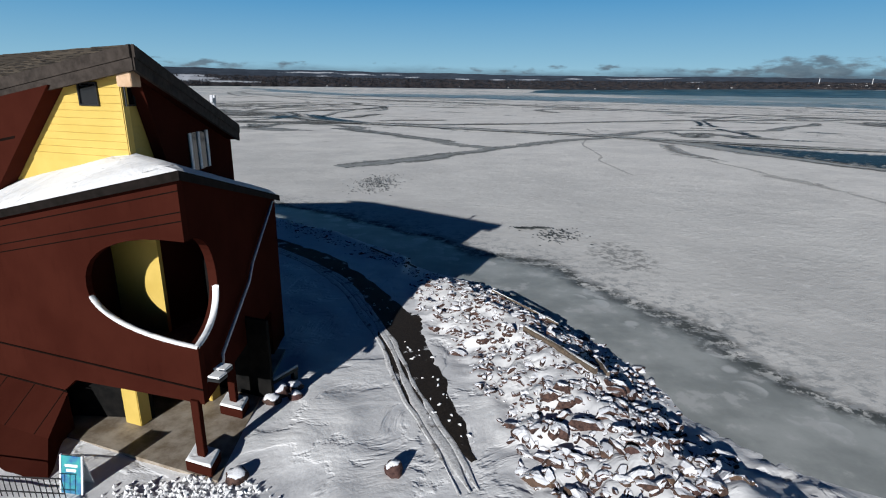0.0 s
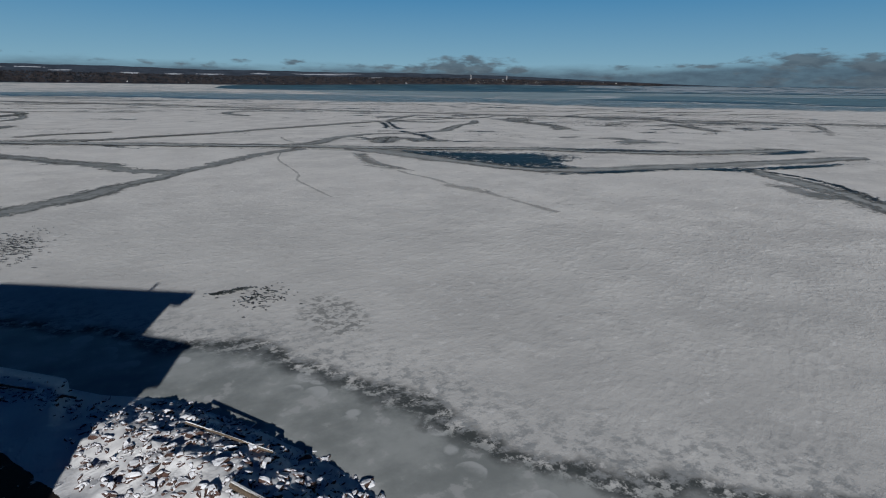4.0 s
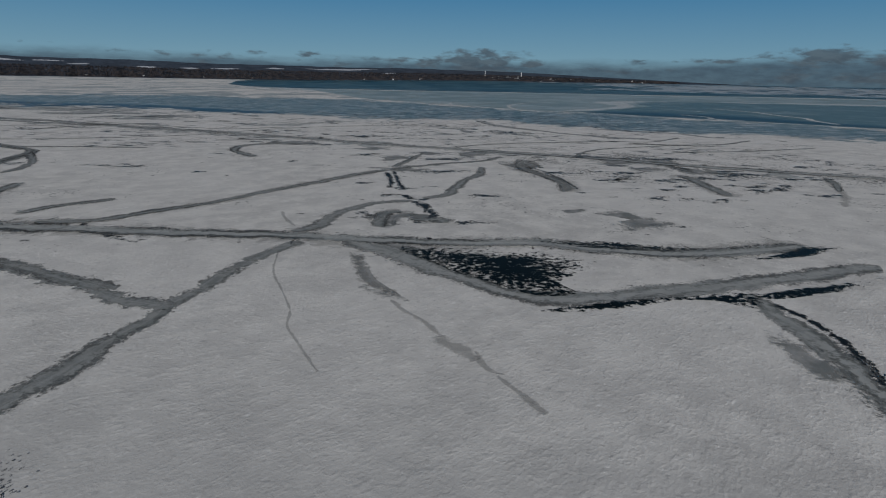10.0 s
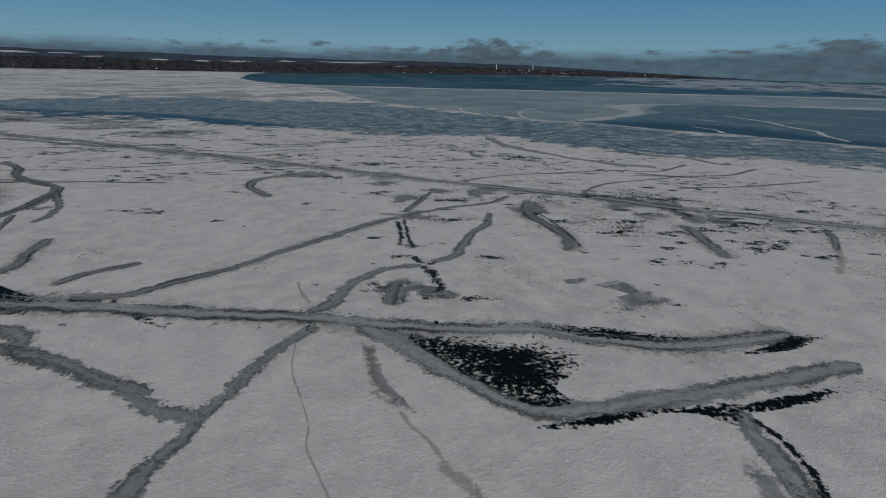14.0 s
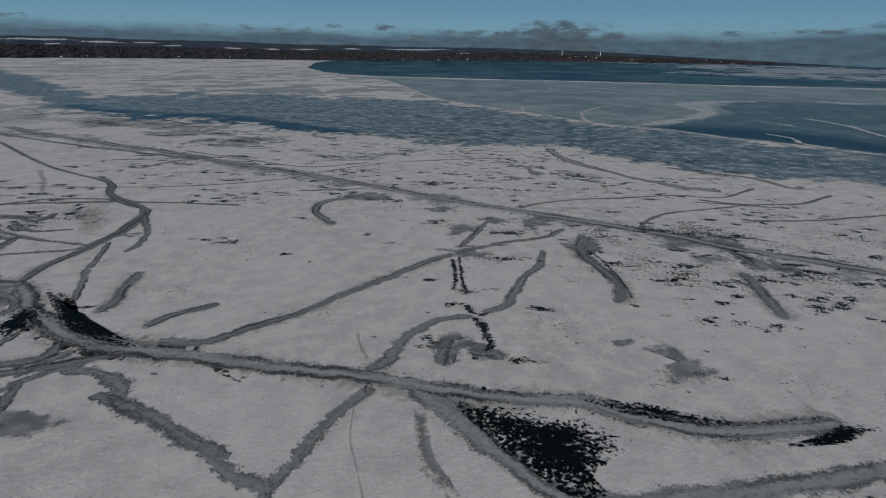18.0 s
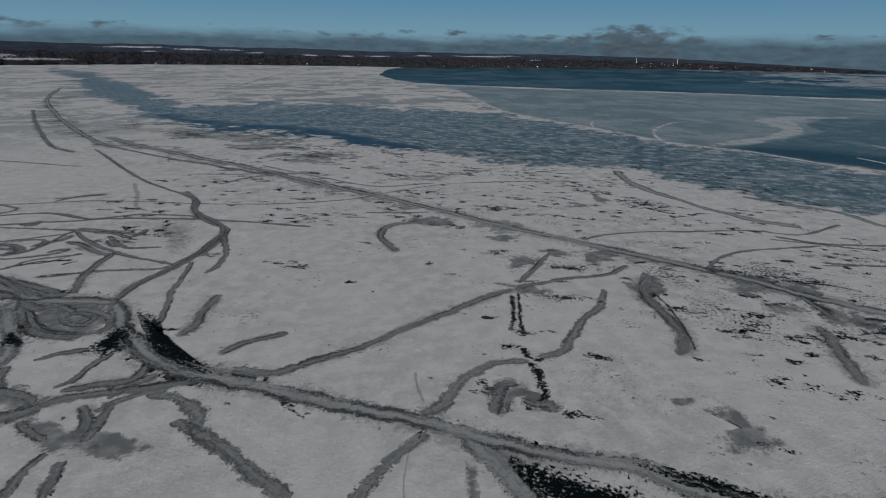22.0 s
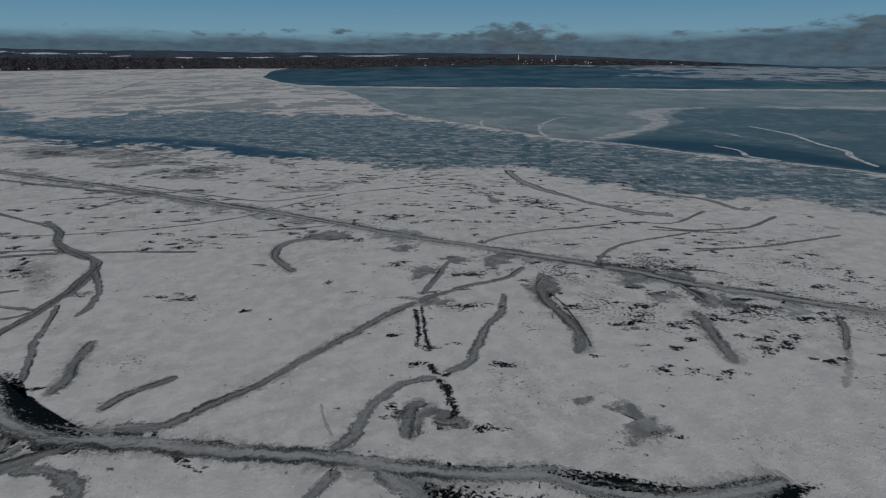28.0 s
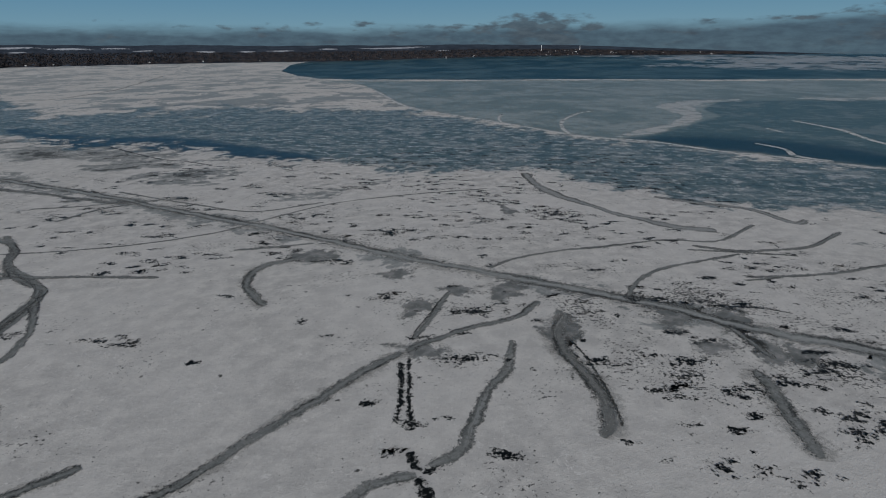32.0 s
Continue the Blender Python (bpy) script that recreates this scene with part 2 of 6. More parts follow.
    # bare blue ice with thin frost lying in streaks
    streak = m.noise(0.022, 8, 0.7, m.turned(m.pos, (0.7, 1, 1), -28))
    flake = m.noise(0.045, 8, 0.75, m.turned(m.pos, (0.75, 1, 1), -34))
    blue = m.mix(m.step(streak, 0.42, 0.68), (0.125, 0.19, 0.202), (0.30, 0.35, 0.35))
    blue = m.mix(m.step(flake, 0.535, 0.57, 0, 0.75), blue, (0.40, 0.425, 0.43))
    shard = m.noise(0.085, 8, 0.78, m.turned(m.pos, (0.7, 1, 1), -40))
    blue = m.mix(m.step(shard, 0.535, 0.575, 0, 0.85), blue, (0.56, 0.57, 0.565))
    blue = m.mix(m.step(shard, 0.42, 0.45, 0.75, 0), blue, (0.06, 0.105, 0.125))
    grey = m.mix(m.step(m.math("ADD", far_s, m.math("MULTIPLY", m.math("SUBTRACT", streak, 0.5), 0.4)), 0.38, 0.64), (0.235, 0.292, 0.280), (0.38, 0.425, 0.405))
    grey = m.mix(m.step(broad, 0.55, 0.7, 0, 0.4), grey, (0.34, 0.38, 0.37))
    dark = m.mix(m.step(flake, 0.48, 0.68), (0.105, 0.170, 0.178), (0.25, 0.305, 0.30))
    wisp = m.step(m.math("ADD", far_n, m.math("MULTIPLY", m.math("SUBTRACT", thin, 0.5), 0.4)), 0.53, 0.60)
    grey = m.mix(m.math("MULTIPLY", wisp, 0.35), grey, (0.46, 0.495, 0.48))
    grey = m.mix(m.step(thin, 0.40, 0.46, 0.3, 0), grey, (0.15, 0.21, 0.21))
    dark = m.mix(m.math("MULTIPLY", wisp, 0.5), dark, (0.30, 0.345, 0.345))
    dark = m.mix(m.math("MULTIPLY", m.step(m.attr("abyss"), -0.7, 0.6), 0.9), dark, (0.016, 0.055, 0.080))
    sea = m.mix(m.step(m.math("ADD", far_m, m.math("MULTIPLY", m.math("SUBTRACT", far_n, 0.5), 0.5)), 0.40, 0.62), (0.020, 0.056, 0.066), (0.095, 0.150, 0.156))
    edge = m.math("ADD", m.math("MULTIPLY", m.math("SUBTRACT", mid, 0.5), 1.1), m.math("ADD", m.math("MULTIPLY", m.math("SUBTRACT", thin, 0.5), 2.6), m.math("MULTIPLY", m.math("SUBTRACT", wide, 0.5), 2.0)))
    edge = m.math("ADD", edge, m.math("MULTIPLY", m.math("MULTIPLY", m.math("SUBTRACT", far_s, 0.5), 5.0), m.attr("distant")))

    def zone(name, w=0.12, k=1.0):
        return m.step(m.math("ADD", m.attr(name), m.math("MULTIPLY", edge, k)), -w, w)

    zb, zg, zw, zd = zone("blue", 0.35, 1.8), zone("grey", 0.12, 0.28), zone("water", 0.05, 0.10), zone("dark", 0.3, 0.25)
    blue = m.mix(zone("deep", 0.4, 0.5), blue, m.mix(m.step(flake, 0.45, 0.7), (0.035, 0.085, 0.125), (0.09, 0.15, 0.19)))
    col = m.mix(zb, snow, blue)
    col = m.mix(zg, col, grey)
    col = m.mix(zd, col, dark)
    col = m.mix(zw, col, sea)
    rim = m.step(m.math("ABSOLUTE", m.math("ADD", m.math("ADD", m.attr("water"), 0.16), m.math("MULTIPLY", edge, 0.10))), 0.06, 0.16, 0.6, 0)
    col = m.mix(rim, col, (0.66, 0.655, 0.64))
    col = m.mix(m.math("MULTIPLY", zone("snowstripe", 0.2, 0.8), m.step(far_s, 0.42, 0.52, 0.1, 0.9)), col, (0.47, 0.485, 0.485))
    col = m.mix(m.math("MULTIPLY", zone("frostfan", 0.12, 0.4), m.step(flake, 0.40, 0.54, 0.25, 0.95)), col, (0.64, 0.62, 0.58))
    # smooth grey-green ice in a belt along the shore, with a dark cracked seam beyond it
    shore = m.attr("shore")
    wob = m.math("ADD", shore, m.math("MULTIPLY", m.math("SUBTRACT", m.noise(0.22, 6, 0.6), 0.5), 4.5))
    belt = m.step(wob, 4.4, 5.6, 1.0, 0.0)
    cloudy = m.noise(0.35, 6, 0.6)
    bare = m.mix(m.step(cloudy, 0.35, 0.65), (0.265, 0.282, 0.272), (0.40, 0.415, 0.40))
    bare = m.mix(m.step(m.noise(0.7, 5, 0.6), 0.56, 0.63, 0, 0.55), bare, (0.5, 0.5, 0.49))
    disc, pick = m.cells(0.62)
    plate = m.math("MULTIPLY", m.step(m.math("ADD", disc, m.math("MULTIPLY", m.math("SUBTRACT", cloudy, 0.5), 0.5)), 0.36, 0.42, 1, 0), m.step(pick, 0.25, 0.27))
    plate = m.math("MULTIPLY", plate, m.math("MULTIPLY", m.step(wob, 2.6, 3.4), m.step(wob, 4.6, 5.2, 1, 0)))
    bare = m.mix(m.math("MULTIPLY", plate, 0.75), bare, (0.54, 0.55, 0.54))
    col = m.mix(belt, col, bare)
    seam_n = m.noise(1.1, 7, 0.75)
    seam = m.math("MULTIPLY", m.step(m.math("ABSOLUTE", m.math("SUBTRACT", wob, 5.2)), 0.2, 1.3, 1, 0), m.step(seam_n, 0.41, 0.50))
    col = m.mix(seam, col, (0.075, 0.083, 0.082))
    halo = m.math("MULTIPLY", m.step(wob, 5.5, 11.5, 1, 0), m.step(m.noise(1.3, 7, 0.75), 0.47, 0.6))
    col = m.mix(m.math("MULTIPLY", halo, m.math("SUBTRACT", 1.0, belt)), col, (0.33, 0.34, 0.34))
    ruffle = m.math("MULTIPLY", m.step(m.math("ADD", m.attr("ruffle"), m.math("MULTIPLY", m.math("SUBTRACT", seam_n, 0.5), 1.2)), 0.35, 0.75), m.step(m.noise(1.7, 5, 0.7), 0.46, 0.56))
    col = m.mix(m.math("MULTIPLY", ruffle, 0.75), col, (0.20, 0.205, 0.198))
    rough_base = m.math("MAXIMUM", m.math("MAXIMUM", zb, zg), m.math("MAXIMUM", zw, belt))
    rough = m.step(rough_base, 0, 1, 0.85, 0.36)
    crust = m.voronoi(1.9, m.turned(m.pos, (0.65, 1.0, 1), 25))
    h = m.math("ADD", m.math("MULTIPLY", drift, 0.12), m.math("ADD", m.math("MULTIPLY", fine, 0.45), m.math("MULTIPLY", m.math("MULTIPLY", crust, m.step(drift, 0.42, 0.62)), 0.42)))
    h = m.math("ADD", h, m.math("MULTIPLY", m.noise(0.32, 5, 0.6, m.turned(m.pos, (0.6, 1, 1), -20)), 0.55))
    h = m.math("MULTIPLY", h, m.math("SUBTRACT", 1.0, m.math("MULTIPLY", rough_base, 0.9)))
    h = m.math("MULTIPLY", h, m.step(shore, 6, 45, 0.45, 1.0))
    m.bump(h, 0.32, 0.3)
    return m.done(col, rough, 0, 0.16)


def make_trail(pale=0.0):
    """Refrozen crack: grey ice streaked along its run, a granular rim that frays into the snow."""
    m = Mat("refrozen_ice")
    side, hw = m.attr("across"), m.attr("reach")
    comb = m.n.new("ShaderNodeCombineXYZ")
    m.l.new(m.math("MULTIPLY", side, 2.6), comb.inputs[0])
    m.l.new(m.math("MULTIPLY", m.attr("along"), 0.035), comb.inputs[1])
    m.l.new(m.attr("own"), comb.inputs[2])
    streak = m.noise(1.6, 7, 0.68, comb.outputs[0])
    lone = m.n.new("ShaderNodeCombineXYZ")
    m.l.new(m.math("MULTIPLY", side, 0.9), lone.inputs[0])
    m.l.new(m.math("MULTIPLY", m.attr("along"), 0.03), lone.inputs[1])
    m.l.new(m.attr("own"), lone.inputs[2])
    bias = m.noise(1.0, 4, 0.6, lone.outputs[0])
    n1, n2, n3 = m.noise(0.22, 5, 0.6), m.noise(0.62, 6, 0.7), m.noise(1.9, 5, 0.75)
    n0 = m.noise(0.09, 3, 0.5)
    wob = m.math("ADD", m.math("MULTIPLY", m.math("SUBTRACT", n1, 0.5), 1.5 + 0.8 * pale), m.math("ADD", m.math("MULTIPLY", m.math("SUBTRACT", n2, 0.5), 2.6), m.math("MULTIPLY", m.math("SUBTRACT", n3, 0.5), 2.2)))
    wob = m.math("ADD", wob, m.math("MULTIPLY", m.math("SUBTRACT", n0, 0.48), 0.9 + 1.6 * pale))
    # metres past the edge (negative within), with the edge's own wander
    edge = m.math("ADD", m.math("DIVIDE", m.attr("past"), hw), m.math("MULTIPLY", wob, m.attr("ragged")))
    p = pale
    base = m.mix(m.step(streak, 0.40, 0.60), (0.215 + 0.07 * p, 0.230 + 0.07 * p, 0.222 + 0.07 * p), (0.40 + 0.05 * p, 0.41 + 0.05 * p, 0.397 + 0.05 * p))
    base = m.mix(m.step(n1, 0.45, 0.60, 0, 0.6), base, (0.47, 0.475, 0.455))
    base = m.mix(m.step(n2, 0.51, 0.59, 0, 0.5), base, (0.15, 0.16, 0.153))
    base = m.mix(m.step(n3, 0.53, 0.60, 0, 0.35), base, (0.50, 0.50, 0.485))
    base = m.mix(m.math("MULTIPLY", m.step(edge, -0.95, -0.55, 1, 0), m.step(hw, 1.6, 2.6, 0, 0.55)), base, (0.43, 0.44, 0.43))
    # dark line a little inside the edge, stronger on one side than on the other
    line = m.math("MULTIPLY", m.step(m.math("ABSOLUTE", m.math("ADD", edge, 0.36)), 0.08, 0.32, 1, 0), m.step(bias, 0.40, 0.60, 0.15, 0.9 - 0.45 * p))
    base = m.mix(line, base, (0.115, 0.123, 0.118))
    base = m.mix(m.step(m.attr("ragged"), 0.70, 0.80, 0, 0.42 - 0.42 * p), base, (0.125, 0.133, 0.128))
    # frost and grit along the edge itself
    lip = m.math("MULTIPLY", m.step(edge, -0.22, -0.05), m.step(n3, 0.46, 0.56))
    base = m.mix(m.math("MULTIPLY", lip, 0.8), base, (0.55, 0.545, 0.53))
    grit = m.math("MULTIPLY", m.step(edge, -0.50, -0.15), m.step(m.math("ADD", m.noise(1.2, 6, 0.78), m.math("MULTIPLY", m.math("SUBTRACT", bias, 0.5), 0.6)), 0.505, 0.55))
    base = m.mix(m.math("MULTIPLY", grit, 0.95 - 0.5 * p), base, (0.035, 0.038, 0.037))
    m.bump(m.math("ADD", n2, m.math("MULTIPLY", n3, 0.6)), 0.45, 0.15)
    body = m.step(edge, -0.10 - 0.12 * pale, 0.08 + 0.10 * pale, 1, 0)
    spray = m.math("MULTIPLY", m.step(edge, 0.05, 0.45, 0.75, 0), grit)
    return m.done(base, 0.62, 0, 0.25, m.math("MULTIPLY", m.math("MAXIMUM", body, spray), 1.0 - 0.22 * pale))


def make_faint(strength=0.8):
    """A healed crack: a slightly greyer line in the snow, ragged and broken."""
    m = Mat("healed_crack")
    u = m.math("ABSOLUTE", m.attr("across"))
    n1, n2 = m.noise(0.35, 6, 0.7), m.noise(1.8, 5, 0.7)
    edge = m.math("ADD", u, m.math("ADD", m.math("MULTIPLY", m.math("SUBTRACT", n1, 0.5), 2.4), m.math("MULTIPLY", m.math("SUBTRACT", n2, 0.5), 1.2)))
    m.bump(n2, 0.5, 0.15)
    return m.done(m.mix(m.step(n2, 0.35, 0.65), (0.22, 0.225, 0.215), (0.36, 0.36, 0.345)), 0.75, 0, 0.3, m.step(edge, 0.25, 0.85, strength, 0))


def make_black():
    """A raw crack: broken black wet edges."""
    m = Mat("raw_crack")
    u = m.math("ABSOLUTE", m.attr("across"))
    n1, n2 = m.noise(0.9, 6, 0.75), m.noise(0.25, 4, 0.6)
    edge = m.math("ADD", u, m.math("ADD", m.math("MULTIPLY", m.math("SUBTRACT", n1, 0.5), 5.0), m.math("MULTIPLY", m.math("SUBTRACT", n2, 0.5), 2.4)))
    return m.done(m.mix(m.step(edge, 0.2, 0.6), (0.010, 0.012, 0.012), (0.13, 0.135, 0.13)), 0.45, 0, 0.3, m.step(edge, 0.42, 0.62, 1, 0))


black_mat_ice = make_black()


def make_frost():
    m = Mat("frost_line")
    n = m.noise(0.08, 6, 0.7)
    return m.done(m.mix(m.step(n, 0.32, 0.55), (0.24, 0.29, 0.30), (0.68, 0.675, 0.66)), 0.8, 0, 0.2)


def make_grey_patch():
    m = Mat("grey_ice")
    n, k = m.noise(0.16, 6, 0.65), m.noise(0.9, 5, 0.7)
    m.bump(k, 0.4, 0.1)
    c = m.mix(m.step(n, 0.38, 0.66), (0.21, 0.225, 0.22), (0.44, 0.44, 0.43))
    r = m.attr("across")
    edge = m.math("ADD", r, m.math("ADD", m.math("MULTIPLY", m.math("SUBTRACT", n, 0.5), 1.8), m.math("MULTIPLY", m.math("SUBTRACT", k, 0.5), 0.7)))
    return m.done(c, 0.65, 0, 0.3, m.step(edge, 0.50, 0.95, 0.78, 0))


def make_speckle():
    """Wet black ice that shows through thin snow in ragged streaks."""
    m = Mat("wet_black_ice")
    r = m.attr("across")
    a = m.noise(0.95, 6, 0.72, m.turned(m.pos, (0.85, 1, 1), -24))
    b = m.noise(0.2, 4, 0.6, m.turned(m.pos, (0.8, 1, 1), -24))
    v = m.math("ADD", m.math("MULTIPLY", a, 0.75), m.math("ADD", 0.135, m.math("MULTIPLY", m.math("SUBTRACT", b, 0.5), 0.7)))
    v = m.math("SUBTRACT", v, m.math("MULTIPLY", m.math("MULTIPLY", r, r), 0.14))
    c = m.mix(m.step(v, 0.505, 0.54), (0.15, 0.155, 0.15), (0.008, 0.010, 0.010))
    return m.done(c, 0.4, 0, 0.3, m.step(v, 0.492, 0.512))


def make_water():
    m = Mat("black_water")
    n = m.noise(0.5, 5, 0.6)
    a = m.noise(0.9, 8, 0.78, m.turned(m.pos, (0.8, 1, 1), -24))
    b = m.noise(0.16, 4, 0.6, m.turned(m.pos, (0.7, 1, 1), -24))
    edge = m.math("ADD", m.attr("across"), m.math("ADD", m.math("MULTIPLY", m.math("SUBTRACT", a, 0.5), 4.6), m.math("MULTIPLY", m.math("SUBTRACT", b, 0.5), 1.0)))
    m.bump(m.noise(1.5, 3, 0.5), 0.3, 0.04)
    return m.done(m.mix(n, (0.003, 0.006, 0.006), (0.010, 0.015, 0.016)), 0.32, 0, 0.05, m.step(edge, 0.76, 0.84, 1, 0))


def make_dark_ice():
    m = Mat("dark_ice")
    n = m.noise(0.8, 6, 0.7)
    return m.done(m.mix(m.step(n, 0.4, 0.65), (0.025, 0.03, 0.03), (0.14, 0.15, 0.15)), 0.5)


faint_mat, halo_mat, frost_mat, grey_patch_mat = make_faint(0.32), make_faint(0.30), make_frost(), make_grey_patch()
speckle_mat = make_speckle()
tuft_m = Mat("rime")
tuft_mat = tuft_m.done(tuft_m.mix(tuft_m.noise(3, 4, 0.6), (0.38, 0.38, 0.37), (0.56, 0.55, 0.53)), 0.85, 0, 0.2)
pale_mat = make_trail(0.5)
ice_mat, trail_mat, water_mat, dark_ice_mat = make_ice_sheet(), make_trail(), make_water(), make_dark_ice()


# ---- helpers of this scene ----
def mesh(name, verts, faces, mat, smooth=False):
    me = bpy.data.meshes.new(name)
    me.from_pydata([tuple(v) for v in verts], [], faces)
    me.materials.append(mat)
    if smooth:
        me.shade_smooth()
    me.update()
    return me


def part(name, bm, material, parent=None, label="", smooth=False):
    """Links a bmesh (or a mesh) as one object under a thing."""
    if isinstance(bm, bmesh.types.BMesh):
        me = bpy.data.meshes.new(name)
        bmesh.ops.recalc_face_normals(bm, faces=bm.faces)
        bm.to_mesh(me)
        bm.free()
        me.materials.append(material)
        if smooth:
            me.shade_smooth()
    else:
        me = bm
    ob = new(name, me)
    if parent is not None:
        ob.parent = parent
    if label:
        tagged(ob, label)
    return ob


def pairs(text):
    return [tuple(float(c) for c in p.split(",")) for p in text.split()]


# ---- the lake ----
def smooth01(v):
    v = np.clip(v, 0, 1)
    return v * v * (3 - 2 * v)


def lift(x, y):
    """The sheet's slight rise towards its rim, so that it meets the sky where the lake does."""
    r, az = np.hypot(x, y), np.degrees(np.arctan2(x, y))
    return smooth01((r - 3000) / 1800) * (20 + 20 * smooth01((az - 8) / 27))


# zones of the far ice: degrees right of +y, metres
ZONES = {
    "frayed": "-12.2,1936 -8.6,1903 -3.0,2092 2.3,2319 8.7,2264 14.4,2093 17.2,1639 19.0,1212 14.7,1071 6.4,1129 -2.8,1200 -10.7,1242 -12.8,1483",
    "deep": "-11.5,1075 -9.0,1030 -4.4,925 -0.0,868 3.7,815 7.6,745 12.9,668 15.0,630 10.3,640 6.7,672 3.7,715 -0.9,770 -5.7,815 -8.5,880 -10.2,985",
    "abyss": "41.8,783 45.4,822 49.3,841 53.9,836 58.2,827 62.1,786 64.6,758 68.9,740 68.9,693 64.6,702 58.3,720 54.0,727 49.4,739 44.4,773",
    "blue": "-19.1,3473 -16.4,3341 -14.4,2327 -12.6,1805 -9.6,1276 -6.9,1273 -2.9,1280 1.6,1257 6.4,1216 10.4,1148 13.6,1137 17.9,1137 22.4,1100 27.1,989 30.6,920 36.4,818 39.2,792 44.4,773 49.4,736 54.0,723 58.3,713 62.2,704 64.6,698 71.9,688 72.0,533 64.8,532 62.3,531 58.5,524 54.2,510 49.7,506 44.7,520 41.1,531 36.7,549 32.9,566 26.1,579 20.0,594 15.0,626 10.3,655 6.7,688 3.7,746 -0.9,796 -6.8,851 -10.5,900 -11.3,1026 -14.5,1260 -17.1,1837",
    "grey": "11.8,2170 27.8,2018 49.0,2076 71.6,2489 71.9,710 64.6,698 58.3,713 54.0,723 49.4,736 44.4,773 39.2,792 36.4,818 30.6,920 27.1,989 22.4,1120 19.5,1317 17.2,1759 15.5,2012",
    "water": "8.6,3180 9.4,3971 11.2,4540 13.3,5037 16.5,5038 18.7,5039 26.5,5041 33.2,5042 38.6,5042 43.8,5042 53.4,5041 71.3,5036 71.5,2643 49.0,2146 27.7,2089 16.6,2182 12.3,2327 10.2,2617",
    "dark": "41.8,788 44.9,843 47.3,941 49.7,1074 48.4,1174 49.6,1356 53.7,1424 64.3,1536 71.6,1655 71.9,710 64.6,698 58.3,713 54.0,723 49.4,736 44.4,773",
    "snowstripe": "37.6,4478 46.4,4669 57.7,4336 71.4,4524 71.5,3343 57.8,3121 48.9,3250 42.9,3339 51.2,3751",
    "frostfan": "41.0,801 43.8,886 45.8,955 46.8,1040 46.2,1110 44.5,1207 46.7,1336 49.6,1401 53.7,1469 64.3,1601 71.6,1759 71.6,1688 64.3,1536 53.7,1424 49.8,1345 46.7,1243 47.8,1138 48.5,1059 47.3,963 45.4,886 42.3,800",
}
# the near shore, from the far side of the building round the rubble bank to the camera's right
SHORE = pairs("-60,75 -30,56 -15,45.5 -7.9,40.2 -3.1,35.3 -0.4,32.4 2.6,30.2 5.5,25.6 7.8,21.4 8.9,18.2 8.9,16.8 10.9,14.3 13.4,11.4 16.1,9.2 19,6.4 26,-2 40,-20 60,-50")


def inside_and_distance(px, py, poly, closed=True):
    """Signed distance of points to a polygon (positive inside)."""
    q = np.array(poly)
    a, b = (q, np.roll(q, -1, 0)) if closed else (q[:-1], q[1:])
    d = np.full(px.shape, 1e9)
    ins = np.zeros(px.shape, bool)
    for (x0, y0), (x1, y1) in zip(a, b):
        dx, dy = x1 - x0, y1 - y0
        k = np.clip(((px - x0) * dx + (py - y0) * dy) / (dx * dx + dy * dy + 1e-12), 0, 1)
        d = np.minimum(d, np.hypot(px - x0 - k * dx, py - y0 - k * dy))
        if closed:
            c = (y0 > py) != (y1 > py)
            ins ^= c & (px < (x1 - x0) * (py - y0) / (y1 - y0 + 1e-12) + x0)
    return np.where(ins, d, -d) if closed else d


def polar_sheet(az, rad, z_of):
    A, R_ = np.meshgrid(np.radians(az), rad)
    x, y = (R_ * np.sin(A)).ravel(), (R_ * np.cos(A)).ravel()
    na, nr = len(az), len(rad)
    i = np.arange((nr - 1) * (na - 1))
    k = (i // (na - 1)) * na + i % (na - 1)
    faces = np.stack([k, k + na, k + na + 1, k + 1], 1)
    return x, y, np.stack([x, y, z_of(x, y)], 1), faces


def array_mesh(name, verts, faces, mat, smooth=True):
    me = bpy.data.meshes.new(name)
    me.vertices.add(len(verts))
    me.vertices.foreach_set("co", np.asarray(verts, np.float32).ravel())
    n = faces.shape[1]
    me.loops.add(faces.size)
    me.loops.foreach_set("vertex_index", faces.astype(np.int32).ravel())
    me.polygons.add(len(faces))
    me.polygons.foreach_set("loop_start", np.arange(0, faces.size, n, dtype=np.int32))
    me.update(calc_edges=True)
    me.materials.append(mat)
    if smooth:
        me.shade_smooth()
    return me


def set_attr(me, name, values):
    me.attributes.new(name, "FLOAT", "POINT").data.foreach_set("value", np.asarray(values, np.float32))


az = np.concatenate([np.arange(-180, -50, 2.0), np.arange(-50, 80, 0.25), np.arange(80, 180.1, 2.0)])
rad = np.concatenate([[0.5, 4], np.geomspace(8, 4940, 380)])
sx, sy, sv, sf = polar_sheet(az, rad, lift)
ice_me = array_mesh("lake_ice", sv, sf[:, ::-1], ice_mat)
su, sr = np.radians(np.degrees(np.arctan2(sx, sy))) * 8.5, np.log(np.maximum(np.hypot(sx, sy), 1))
for zname, ztext in ZONES.items():
    zp = [(radians(a) * 8.5, math.log(r)) for a, r in pairs(ztext)]
    set_attr(ice_me, zname, np.clip(inside_and_distance(su, sr, zp) * 14, -3, 3))
far_band = smooth01((sy + 1.318 * sx - 500) / 110)      # beyond the long upper road
road_line = pairs("-223,791 -82,600 35,456 135,325 193,248 235,189 268,144")
road_far = inside_and_distance(sx, sy, road_line, False)
upper_far = np.minimum(road_far, inside_and_distance(sx, sy, pairs("-520,1560 -424,1154 -312,900 -223,791"), False))
